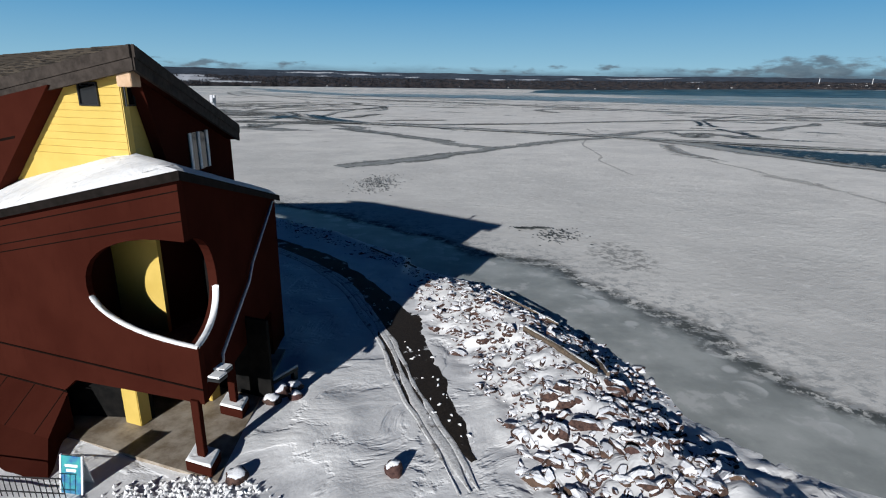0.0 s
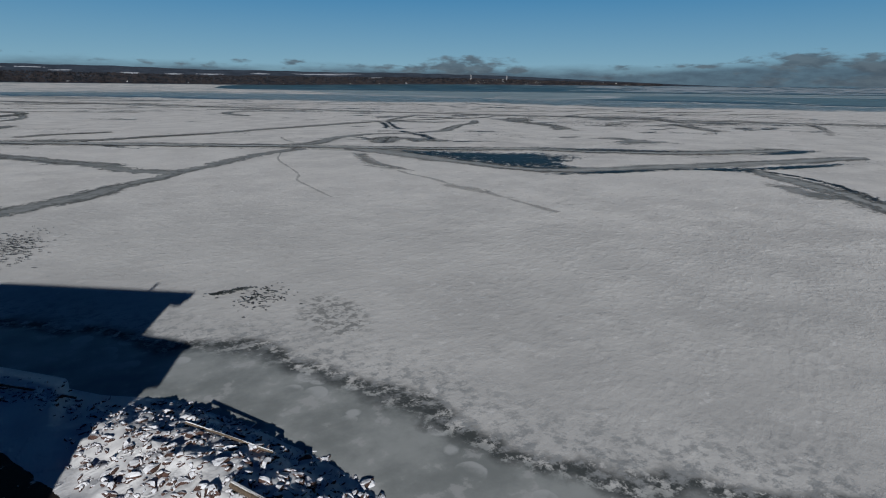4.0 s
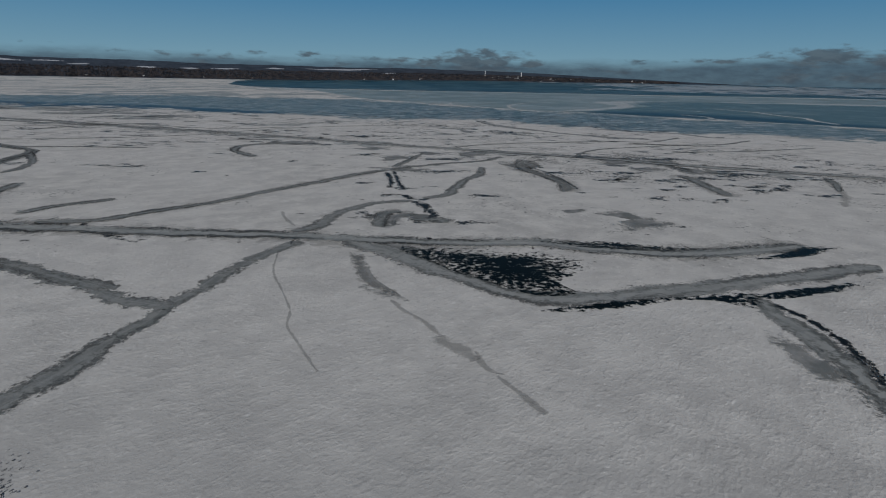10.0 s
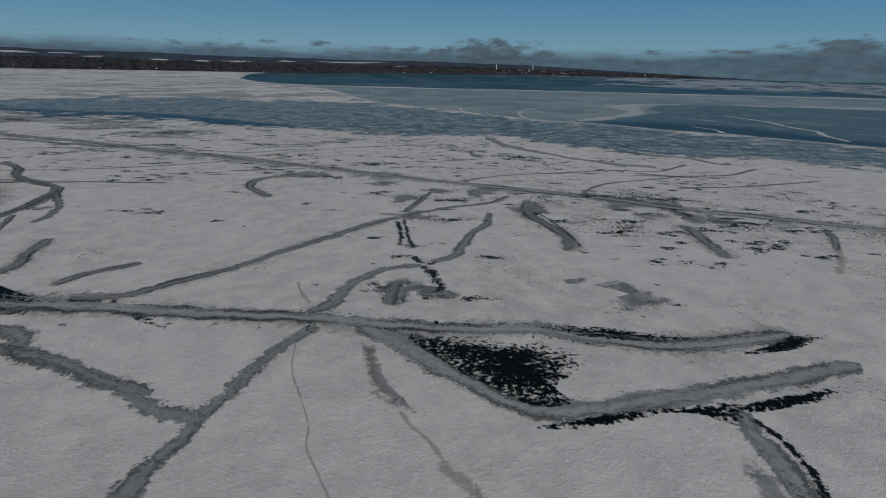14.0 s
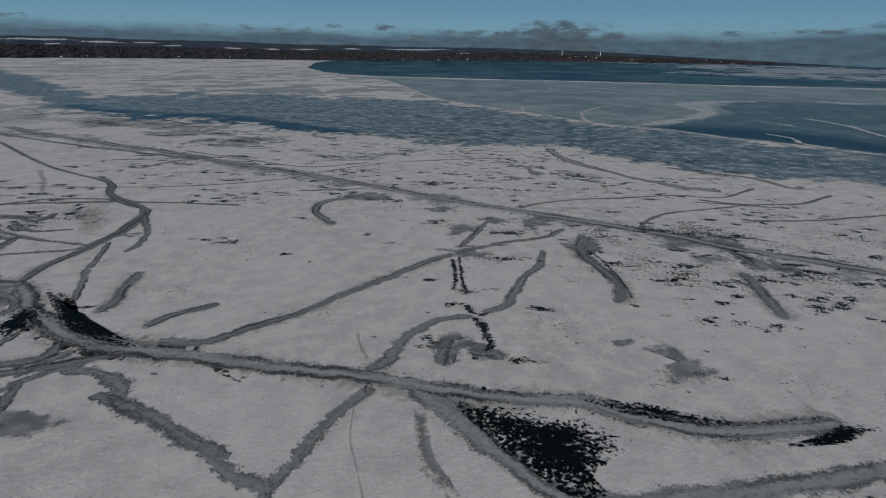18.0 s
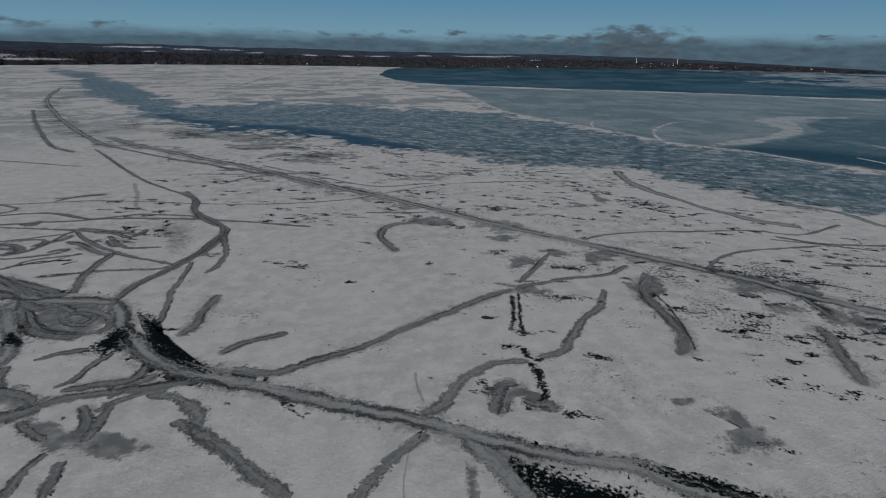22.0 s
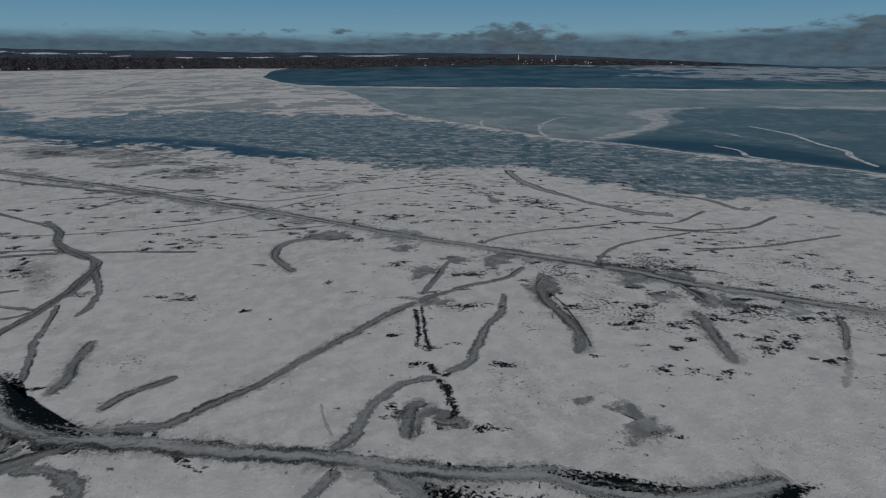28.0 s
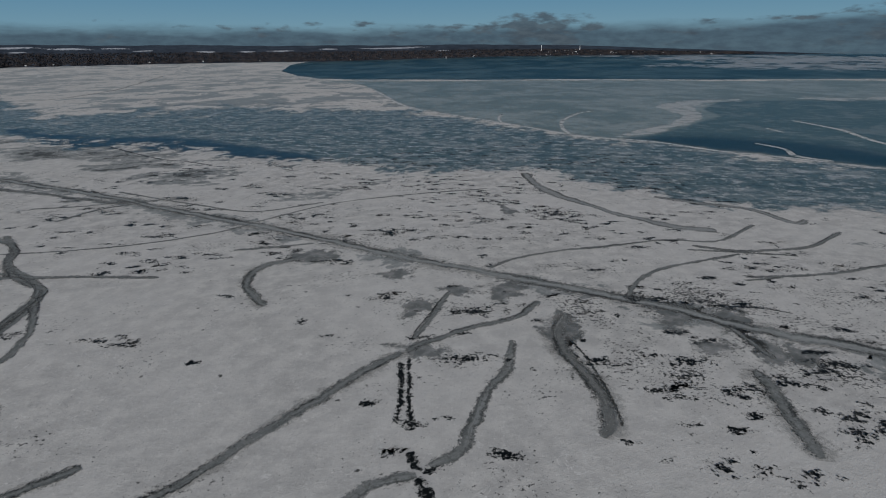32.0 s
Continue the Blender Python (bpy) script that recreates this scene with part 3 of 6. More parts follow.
lee_left = smooth01((260 - sx) / 420) * (1 - smooth01((np.hypot(sx, sy) - 780) / 420))
far_white = smooth01((np.hypot(sx, sy) - 900) / 500) * 0.10 + smooth01((-17 - np.degrees(np.arctan2(sx, sy))) / 5) * smooth01((np.hypot(sx, sy) - 500) / 300) * 0.12
set_attr(ice_me, "swept", np.maximum(far_band * (0.43 + 0.32 * lee_left - far_white), 0.62 * np.exp(-(upper_far / (34 + 46 * smooth01((sy - 480) / 300))) ** 2)))
set_attr(ice_me, "distant", smooth01((np.hypot(sx, sy) - 600) / 500))
set_attr(ice_me, "flock", np.exp(-(road_far / 55) ** 2) + 0.6 * np.exp(-((sx - 250) / 90) ** 2 - ((sy - 170) / 70) ** 2))
set_attr(ice_me, "offshore", smooth01((np.hypot(sx, sy) - 95) / 75))
set_attr(ice_me, "ruffle", np.exp(-((sx - 12.6) / 2.6) ** 2 - ((sy - 36.0) / 4.6) ** 2))
set_attr(ice_me, "shore", np.minimum(inside_and_distance(sx, sy, SHORE, False), 60))
lake = tagged(new("ground", ice_me), "frozen snow-covered lake with bare blue ice", "lake ice", kind="structure")
trails_root = tagged(new("refrozen_cracks"), "grey refrozen cracks and pressure ridges across the lake ice", "ice crack", kind="structure")


def spline(pts, step):
    """Catmull-Rom through the points, resampled."""
    p = np.array(pts, float)
    p = np.vstack([2 * p[0] - p[1], p, 2 * p[-1] - p[-2]])
    out = []
    for i in range(1, len(p) - 2):
        n = max(2, int(np.linalg.norm(p[i + 1] - p[i]) / step))
        for t in np.linspace(0, 1, n, endpoint=False):
            a, b, c, d = p[i - 1:i + 3]
            out.append(0.5 * (2 * b + (c - a) * t + (2 * a - 5 * b + 4 * c - d) * t * t + (3 * b - a - 3 * c + d) * t ** 3))
    out.append(p[-2])
    return np.array(out)


rng = np.random.default_rng(7)
layer = [0]
tufts = []
flecks = []        # places of dark rubble along the rims: x, y, length, width, turn


def frayed(n, amp, rough):
    """A ragged offset along a line: slow and quick wobble."""
    v = np.zeros(n)
    for k, a in ((9, 1.0), (4, 0.7), (1.5, 0.6), (0.7, 0.5)):
        m = max(2, int(n * 0.5 / k) + 2)
        v += a * np.interp(np.linspace(0, m - 1, n), np.arange(m), rng.normal(0, 1, m))
    return v * amp * rough * 0.4


def trail(width, text, rims=1.0, mat=None):
    if mat is None and width >= 4:
        trail(width * 1.7, text, 0, halo_mat)
    if mat is None and width < 3:
        width *= 1.35
    pts = pairs(text)
    far = np.mean([math.hypot(*p) for p in pts])
    c = spline(pts, max(0.5, min(width * 0.2, 1.0)) * (1 + far / 500))
    c = c + np.stack([frayed(len(c), width * 0.35, 0.5), frayed(len(c), width * 0.35, 0.5)], 1)
    tan = np.gradient(c, axis=0)
    tan /= np.linalg.norm(tan, axis=1)[:, None] + 1e-9
    nor = np.stack([-tan[:, 1], tan[:, 0]], 1)
    n = len(c)
    s = np.linspace(0, 1, n)
    taper = np.clip((np.minimum(s, 1 - s) * n + 0.6) / 3, 0.3, 1) ** 0.5
    clean = mat is None or mat is pale_mat
    if clean:
        seen = np.maximum(width * 0.40 * taper * (1 + 0.22 * frayed(n, 1, 1)), width * 0.10)
        half = seen + np.minimum(0.6 * seen + 0.3, 2.2)
        el, er = np.zeros(n), np.zeros(n)
    else:
        half = np.maximum(width * 0.68 * taper * (1 + 0.16 * frayed(n, 1, 1)), width * 0.12)
        el, er = frayed(n, width * 0.18, 1), frayed(n, width * 0.18, 1)
    layer[0] = (layer[0] + 1) % 12
    z0 = (0.05 if mat is None else 0.03) + 0.004 * layer[0]
    us = np.array([-1, -0.62, -0.35, 0, 0.35, 0.62, 1])
    zs = np.array([0.0, 0.07, 0.02, 0.0, 0.02, 0.07, 0.0]) * (1.0 if mat is None else 0.1)
    verts, acr = [], []
    for u, dz in zip(us, zs):
        off = half * u + (el if u < 0 else er) * abs(u)
        xy = c + nor * off[:, None]
        verts.append(np.column_stack([xy, np.full(n, z0 + dz) + lift(xy[:, 0], xy[:, 1]) + (np.abs(frayed(n, 0.12, 1)) if mat is None and abs(abs(u) - 0.62) < 0.01 else 0)]))
        acr.append(np.full(n, u))
    V = np.concatenate(verts)
    k = np.arange(n - 1)
    F = np.concatenate([np.stack([j * n + k, j * n + k + 1, (j + 1) * n + k + 1, (j + 1) * n + k], 1) for j in range(6)])
    me = array_mesh("crack", V, F[:, ::-1], mat or trail_mat)
    set_attr(me, "across", np.concatenate(acr))
    run = np.concatenate([[0], np.cumsum(np.linalg.norm(np.diff(c, axis=0), axis=1))])
    set_attr(me, "along", np.tile(run, 7))
    set_attr(me, "own", np.full(7 * n, rng.uniform(0, 50)))
    if clean:
        set_attr(me, "past", np.concatenate([half * abs(u) - seen for u in us]))
        set_attr(me, "reach", np.tile(np.clip(seen, 0.3, 3.2), 7))
        set_attr(me, "ragged", np.full(7 * n, 0.5 if width >= 6.5 else 0.62 if mat is pale_mat and width >= 6 else 0.85))
    part("crack", me, None, trails_root)
    # tufts of rime on the bare ice
    if mat is None and far < 330:
        for _ in range(int(run[-1] * width * 0.2)):
            i = rng.integers(2, n - 2)
            q = c[i] + nor[i] * half[i] * rng.uniform(-0.75, 0.75) + tan[i] * rng.normal(0, 0.5)
            tufts.append((q[0], q[1], rng.uniform(0.10, 0.32), rng.uniform(0.08, 0.22), rng.uniform(0, 3.1)))
    # broken rubble along the rims
    if rims > 0 and mat is not faint_mat and far < 420:
        for side, e in ((-1, el), (1, er)):
            gate = frayed(n, 1, 1)
            for i in range(0, n):
                if gate[i] > 0.35 - 0.3 * rims and rng.random() < 0.28 * rims:
                    q = c[i] + nor[i] * side * (half[i] * 0.62 + abs(e[i]) * 0.3) * rng.uniform(0.75, 1.25)
                    flecks.append((q[0], q[1], rng.uniform(0.15, 0.8), rng.uniform(0.08, 0.26), math.atan2(tan[i, 1], tan[i, 0]) + rng.normal(0, 0.4)))


trail(5, "40.9,135.6 32.8,130.8 23.6,122.4 18.1,115.3 11.2,107.9 7.2,102.3 2.0,97.5 -1.6,91.6 -6.1,87.2 -10.1,83.8 -14.2,79.2", 0.25, pale_mat)
trail(5, "-30.9,159.4 -23.7,152.3 -16.9,146.1 -8.8,134.4 -1.6,123.3 4.0,113.5 10.2,106.9", 0.25, pale_mat)
trail(6, "106.5,64.8 102.5,58.3 97.7,50.4 93.3,43.5 89.3,37.6 85.9,32.5 82.3,28.6", 0.25, pale_mat)
trail(1.6, "105.8,59.3 104.7,53.8 102.9,49.5 99.1,44.0 94.0,38.4 90.3,34.2 87.7,31.1", 0.5, black_mat_ice)
trail(0.5, "34,130 30,117 29,106 28,96 26,90 26,83 26,77 26,74", 0.15, faint_mat)
trail(2.2, "50,120 46,110 45,102 46,94", 0.15, faint_mat)
trail(1.1, "45,92 45,87 46,82 46,78 46,76", 0.15, faint_mat)
trail(2.4, "46,76 46,73 47,70 47,67", 0.15, faint_mat)
trail(1.3, "48,69 47,66 47,63 48,62", 0.15, faint_mat)
trail(1, "47,62 47,59 47,56 47,52", 0.15, faint_mat)
trail(6, "178,227 164,213 159,199 157,184 154,171 148,161 141,156")
trail(1.3, "167.2,208.6 164.3,194.2 159.3,178.2 153.9,165.2 149.6,158.3", 0.5, black_mat_ice)
trail(6, "213,164 209,154 204,145 197,134 191,124")
trail(5, "83,344 65,340 55,322 57,303 60,290")
trail(2.3, "100.9,221.5 96.3,207.8 91.0,195.5 87.6,188.2", 0.5, black_mat_ice)
trail(2.3, "104.4,221.2 99.0,206.8 94.5,195.1 91.7,185.3", 0.5, black_mat_ice)
trail(3.0, "87.1,174.8 86.6,169.8 87.5,166.8", 0.5, black_mat_ice)
trail(3.2, "85.4,164.0 84.8,156.6 83.1,150.5 82.3,145.6 79.2,141.8", 0.5, black_mat_ice)
trail(2.4, "111,235 121,245 133,259 143,269", 2.0)
trail(0.9, "112.8,238.9 123.8,250.5 135.7,262.7", 0.5, black_mat_ice)
trail(4.5, "74,144 77,141 81,140 81,136")
trail(4.4, "63,140 66,146 70,152 76,153", 2.0)
trail(1.2, "66.8,139.3 69.6,145.1 73.8,149.7", 0.5, black_mat_ice)
trail(3.8, "-204,410 -182,413 -166,415 -147,411 -125,394 -115,394 -98,398 -80,394 -61,387 -41,373 -15,362 15,346")
trail(2.9, "-194,396 -169,390 -151,391 -130,390 -114,392 -78,385 -52,379")
trail(2.2, "-195,390 -166,383 -141,375 -123,368 -109,362 -95,357")
trail(2.2, "-176,350 -155,354 -139,358 -122,364")
trail(3, "-164,332 -158,336 -157,345 -151,352 -140,354 -133,351 -132,340 -137,331 -147,329 -155,328")
trail(2.6, "-156,335 -152,340 -142,336 -145,331")
trail(3.2, "-164,326 -141,322 -131,323 -118,326 -114,331")
trail(3.2, "-134,335 -129,348 -126,360 -123,369")
trail(4.5, "-121,345 -111,339 -100,325 -90,316")
trail(4, "-90,320 -93,302 -94,289 -93,275 -93,266")
trail(3.8, "-121,365 -111,347 -96,329 -78,311 -61,299 -53,293")
trail(2.9, "-112,363 -98,356 -90,348 -84,353 -83,363")
trail(3.2, "-98,347 -90,333 -84,327 -75,326 -67,325")
trail(1.9, "-115,290 -106,291 -94,293 -78,292 -62,290 -57,293")
trail(4, "-35,353 -43,324 -47,306 -54,292 -62,280 -68,271 -71,257")
trail(3.6, "-38,345 -32,312 -33,291 -39,279")
trail(3.2, "-47,297 -48,277 -50,260 -49,245 -49,227")
trail(3.2, "-156,314 -137,306 -128,316 -116,319 -105,322")
trail(1.5, "-135.2,307.2 -129.1,311.2 -119.0,312.3 -110.8,320.1 -106.5,324.0", 0.5, black_mat_ice)
trail(1.2, "-117.5,291.0 -109.6,293.3 -99.3,292.9", 0.5, black_mat_ice)
trail(2.9, "-161,446 -149,461 -131,465")
trail(1.7, "-223,449 -177,443 -140,444 -99,434 -61,420 -27,412 12,408 49,413 79,428 131,448 196,446 253,437")
trail(3.5, "-214,439 -200,445 -180,433 -182,421 -201,418")
trail(3.5, "-122,499 -108,448 -102,422 -93,408", 0.15, faint_mat)
trail(4, "-76,462 -65,429 -62,400 -54,382 -41,359")
trail(5, "-152,305 -132,294 -114,280 -99,269")
trail(6, "-143,286 -124,274 -109,266 -95,266")
trail(2.4, "-93,252 -85,252 -76,250")
trail(5, "-102,247 -94,232 -84,225 -75,222")
trail(2.4, "-88,236 -81,237 -77,242")
trail(3.4, "-71,186 -67,190 -65,197 -60,206")
trail(2.6, "-85,206 -78,209 -69,210")
trail(5, "-74,175 -66,178 -56,179 -46,179 -36,179 -26,180")
trail(4, "-69,183 -58,185 -48,186 -46,195")
trail(3.6, "-53,175 -50,181 -44,184 -41,187")
trail(3, "-75,169 -70,163 -64,158")
trail(5, "-41.6,174.6 -32.4,170.9 -25.5,161.9 -23.4,151.0 -17.0,143.4 -11.8,136.6 -7.0,130.5 1.8,119.5", 0.25, pale_mat)
trail(2.6, "-62,152 -64,146 -65,141 -66,135")
trail(1.6, "-62.7,151.9 -63.8,145.9 -64.9,141.1 -66.2,136.0", 0.5, black_mat_ice)
trail(3.6, "-56,148 -56,141 -56,134")
trail(4, "-60,173 -56,164 -57,160")
trail(6, "-90,169 -83,171 -76,173 -71,174")
trail(1.8, "288,263 303,252 317,242 331,233")
trail(1.6, "279,219 298,214")
trail(1.2, "247.5,202.7 255.5,197.8 262.4,192.0 266.7,186.0", 0.5, black_mat_ice)
trail(1.6, "218.8,157.6 216.8,151.2 222.2,148.8", 0.5, black_mat_ice)
trail(3, "-59.1,821.3 -28.9,761.0 0.8,704.6 28.0,674.4 51.0,641.4", 0.5, black_mat_ice)
trail(14, "-333,1645 -266,1690 -223,1801 -174,1959 -137,2274 -70,2955", 0.15, faint_mat)
trail(7, "-57,219 -47,201 -36,190 -21,179 -5,169 17,155 38,142 54,130 71,119 91,109 101,99 112,90 124,84 139,80 150,78")
trail(7.5, "51.2,131.9 55.4,117.9 58.8,105.3 62.1,94.9 65.5,86.4 71.1,80.2 80.9,76.1 92.5,72.2 105.3,69.0 120.1,66.5 135.6,63.9 147.3,62.3", 0.25, pale_mat)
trail(4.2, "-17,184 -4,179 11,184 30,190 53,203 81,217 103,227")
trail(2.8, "105,227 114,230 137,233 157,233 175,242", 2.0)
trail(5, "41,145 48,147 56,157 64,163 73,167 85,166", 0.25, pale_mat)
trail(4.6, "90,167 100,169 111,180 122,192 135,201 145,217", 0.25, pale_mat)
trail(1.2, "44,168 43,160 43,151", 0.15, faint_mat)
trail(8, "-223,791 -153,692 -101,630 -30,545 36,460 92,386 142,315 177,272 213,226 237,188 259,160 279,134 304,104 336,62")
trail(3, "211,224 224,236 249,247 277,247 308,245")
trail(3.5, "295,266 311,249 336,240 358,237 395,246")
trail(2, "174,287 193,293 222,292 252,286 290,280 316,266 361,279")
trail(2, "283,222 301,214 329,206 360,202 391,199")
trail(10, "310,474 293,415 295,370 302,333 311,301 330,279", 0.25, pale_mat)
trail(7, "355,359 373,328 390,305 388,270 400,270", 0.25, pale_mat)
trail(3.6, "-205,687 -122,518 -68,438 -60,400 -38,356 -43,319 -55,294 -69,264 -72,249")
trail(5, "-29,251 -32,239 -35,223 -39,214")
trail(4, "1,206 -12,203 -22,197")
trail(8, "-160,306 -145,296 -123,278 -104,263 -83,256 -70,248 -60,223 -50,205 -40,193 -25,182 -10,173")
trail(7, "-113,260 -107,240 -98,222 -96,207 -104,199")
trail(3, "-103,250 -95,235 -81,225 -69,224 -69,235 -80,247 -88,244 -83,234 -75,231")
trail(7, "-643,1892 -521,1445 -379,1083 -267,836 -206,719")
trail(5, "-446,1170 -357,943 -266,736 -220,670")
trail(2.5, "-319,652 -255,621 -188,585")
trail(3, "270,133 249,119 232,107 211,97", 0.15, faint_mat)
trail(4, "-206,719 -132,633 -67,567 -12,510")
trail(4, "-92,204 -92,190 -96,181")
trail(5, "-83,243 -94,254 -102,253 -110,263")
trail(2.6, "-51,172 -52,161 -53,154")
trail(2.6, "-121,235 -115,249 -111,255")
trail(3.5, "-65,435 -59,394 -46,368 -35,350 -41,316 -50,300")
trail(2, "53,373 74,368 98,365")
trail(2.4, "-54,484 -31,506 3,516")
trail(2, "-78,530 -44,522 -9,519 28,513")
trail(3, "233,190 229,175 227,165")
trail(3, "266,130 255,121 239,112")
trail(2, "-24,560 37,486 72,451 122,454")
trail(5, "-155,339 -153,347 -144,342 -139,332 -145,328")
trail(4, "-136,341 -132,346 -124,350 -122,359")
trail(4, "-124,328 -120,331 -114,331")
trail(6, "-139,298 -124,285 -110,273 -97,265")
trail(5, "-104,247 -94,233 -84,224 -74,222")
trail(2.6, "-88,240 -84,244 -76,239 -77,233 -84,233")
trail(4, "-164,455 -150,458 -134,462")
trail(4, "-160,390 -153,386 -151,395")
trail(3.5, "-65,432 -63,407 -56,389")
trail(4, "-123,372 -100,361 -87,353 -83,358")
trail(6, "-98,344 -94,336 -89,330")
trail(2.2, "-136,309 -129,311 -124,314 -107,313", 0.5, black_mat_ice)
trail(1.8, "-110,307 -106,310 -104,311", 0.5, black_mat_ice)
trail(4, "-91,188 -86,187 -79,183 -75,178")
trail(3, "-50,163 -55,160 -56,157")
trail(5, "-34,180 -40,177 -48,175 -55,170", 0.25, pale_mat)
trail(5, "522,1949 499,1556 437,1195 426,1035 451,881 468,792 486,658 500,614 541,552 558,479 585,425 606,375 622,329 631,299 647,249", 0, frost_mat)
trail(4, "491,655 519,708 570,774 646,837 692,855", 0, frost_mat)
trail(4.5, "638,492 630,451 604,418 610,384", 0, frost_mat)
trail(5, "866,604 830,516 776,446 745,392 711,368 668,317", 0, frost_mat)
trail(9, "423,2483 505,2126 660,1937 940,1786", 0, frost_mat)
trail(6, "952,4827 1247,4881 1385,4844 1522,4803", 0, frost_mat)
trail(3, "468,792 490,840 524,888", 0, frost_mat)
trail(3.5, "760,569 742,532", 0, frost_mat)
trail(6, "497,3284 623,3842 909,4606", 0, frost_mat)


def blob(pts, step, amp):
    """A closed ragged outline through the points."""
    p = np.array(pts + pts[:1], float)
    c = spline(p, step)[:-1]
    mid = c.mean(0)
    v = c - mid
    v /= np.linalg.norm(v, axis=1)[:, None] + 1e-9
    return c + v * frayed(len(c), amp, 1.4)[:, None]


water_root = tagged(new("open_leads"), "black open water in ragged leads with floating ice scraps", "open water", kind="structure")


def open_water(text):
    lead(text, water_mat, "lead", water_root, True)


def wet_patch(text):
    lead(text, speckle_mat, "wet_patch", water_root, True)


def grey_patch(text):
    lead(text, grey_patch_mat, "grey_ice_patch", trails_root, False)


def lead(text, mat, name, root, wet):
    """A flat ragged patch on the ice, a fan of rings; a wet one breaks up towards its lee side."""
    pts = pairs(text)
    size = np.ptp(np.array(pts), axis=0).max()
    c = blob(pts, max(0.4, size / 90), max(0.25, size * 0.012))
    layer[0] = (layer[0] + 1) % 12
    mid = c.mean(0)
    grow = 1.15 if size > 25 else 1.5
    ring = [mid + (c - mid) * k for k in (0.02, 0.45, 0.8, grow)]
    n = len(c)
    V = np.concatenate([np.column_stack([q, np.full(n, (0.14 if wet else 0.02) + 0.003 * layer[0])]) for q in ring])
    k = np.arange(n)
    F = np.concatenate([np.stack([j * n + k, j * n + (k + 1) % n, (j + 1) * n + (k + 1) % n, (j + 1) * n + k], 1) for j in range(3)])
    me = array_mesh(name, V, F[:, ::-1], mat)
    across = np.repeat([0.0, 0.4, 0.7, 1.0], n)
    if wet and size > 25:
        lee = (V[:, 0] * 0.8 + V[:, 1] * 0.6)
        lee = (lee - lee.min()) / np.ptp(lee)
        across = across * 0.8 + 1.7 * np.clip(lee - 0.36, 0, 1)
    set_attr(me, "across", across)
    part(name, me, None, root)


open_water("61.4,118.9 68.5,115.1 78.4,108.9 88.4,105.7 94.8,100.3 96.6,97.1 96.5,91.8 86.5,90.0 78.2,87.7 77.0,82.2 72.0,83.5 69.0,87.4 67.0,93.4 64.2,101.3 62.0,111.8")
open_water("96.4,106.9 106.9,101.2 115.1,93.8 119.6,89.7 110.9,93.4 101.9,100.0")
open_water("148.0,77.5 156.0,76.0 163.0,70.6 150.3,72.7 143.0,72.2 129.7,76.1 139.9,75.8")
open_water("90.5,68.9 101.5,65.9 104.4,63.6 99.5,61.7 97.4,65.2")
open_water("109.0,62.6 120.5,60.7 138.1,57.4 135.1,55.8 120.8,57.5 110.4,59.9")
open_water("69.9,74.9 80.7,72.6 89.7,69.5 76.7,71.4")
open_water("-59.1,238.6 -52.2,242.9 -52.6,229.2 -44.4,215.3 -33.4,198.2 -25.9,186.9 -36.7,195.0 -47.2,208.8")
open_water("-68.8,209.6 -64.8,219.5 -60.9,225.5 -57.0,212.7 -61.5,207.7")
open_water("-102.1,231.9 -94.8,221.0 -100.0,222.1")
wet_patch("259,146 251,145 241,147 233,152 230,159 238,161 250,158 260,151")
wet_patch("227,126 222,125 216,126 212,129 212,133 218,135 225,134 229,130")
wet_patch("204,172 199,171 192,172 187,175 186,181 191,183 198,181 204,177")
wet_patch("187,163 184,163 179,163 175,166 173,170 176,171 182,170 187,166")
wet_patch("225,149 221,149 217,150 212,152 210,156 215,157 220,155 225,152")
wet_patch("154,241 150,239 143,240 137,244 133,251 137,254 145,251 153,246")
wet_patch("134,207 130,207 123,208 116,212 112,218 115,220 124,217 132,211")
wet_patch("288,344 276,338 260,338 248,346 246,365 258,376 277,373 292,361")
wet_patch("120,322 115,321 106,322 98,327 91,336 95,340 106,336 117,330")
wet_patch("168,131 164,129 161,129 159,131 159,134 163,137 168,137 170,134")
wet_patch("188,117 186,117 182,118 179,120 177,123 181,124 185,122 188,119")
wet_patch("152,359 148,357 142,358 136,363 132,369 135,373 143,370 151,365")
wet_patch("111,487 106,484 98,484 88,490 81,503 86,510 97,507 108,498")
wet_patch("178,478 172,475 163,476 153,482 147,493 152,499 164,495 175,486")
wet_patch("262,195 257,194 251,195 245,199 243,205 248,206 256,204 263,199")
wet_patch("229,220 224,219 217,221 211,225 208,231 213,233 221,231 229,226")
wet_patch("266,128 261,128 253,131 246,135 243,139 247,140 256,136 266,131")
wet_patch("177,185 174,184 168,186 163,189 160,193 164,194 170,192 176,188")
wet_patch("98,423 95,420 91,420 86,423 83,430 85,434 91,433 97,429")
wet_patch("42,506 38,502 30,503 21,509 13,520 16,525 26,522 38,514")
wet_patch("220,122 217,122 213,123 209,125 207,128 211,129 216,127 221,124")
wet_patch("266,387 258,385 246,387 236,395 229,406 236,411 251,406 264,397")
wet_patch("302,151 297,150 291,152 286,155 285,159 290,160 296,157 302,153")
wet_patch("119,272 116,270 112,270 108,273 106,278 108,281 114,280 118,276")
wet_patch("6,285 3,283 -3,284 -11,286 -17,289 -15,291 -7,289 2,288")
wet_patch("152,245 149,242 143,242 138,243 135,248 138,251 145,251 152,249")
wet_patch("132,212 128,210 122,210 116,212 112,215 115,217 122,217 130,215")
wet_patch("192,166 188,165 183,164 178,165 176,169 179,170 185,170 191,168")
wet_patch("167,131 165,130 162,130 160,131 160,133 162,134 165,134 168,133")
wet_patch("285,351 276,346 263,344 251,347 246,357 255,364 271,365 285,360")
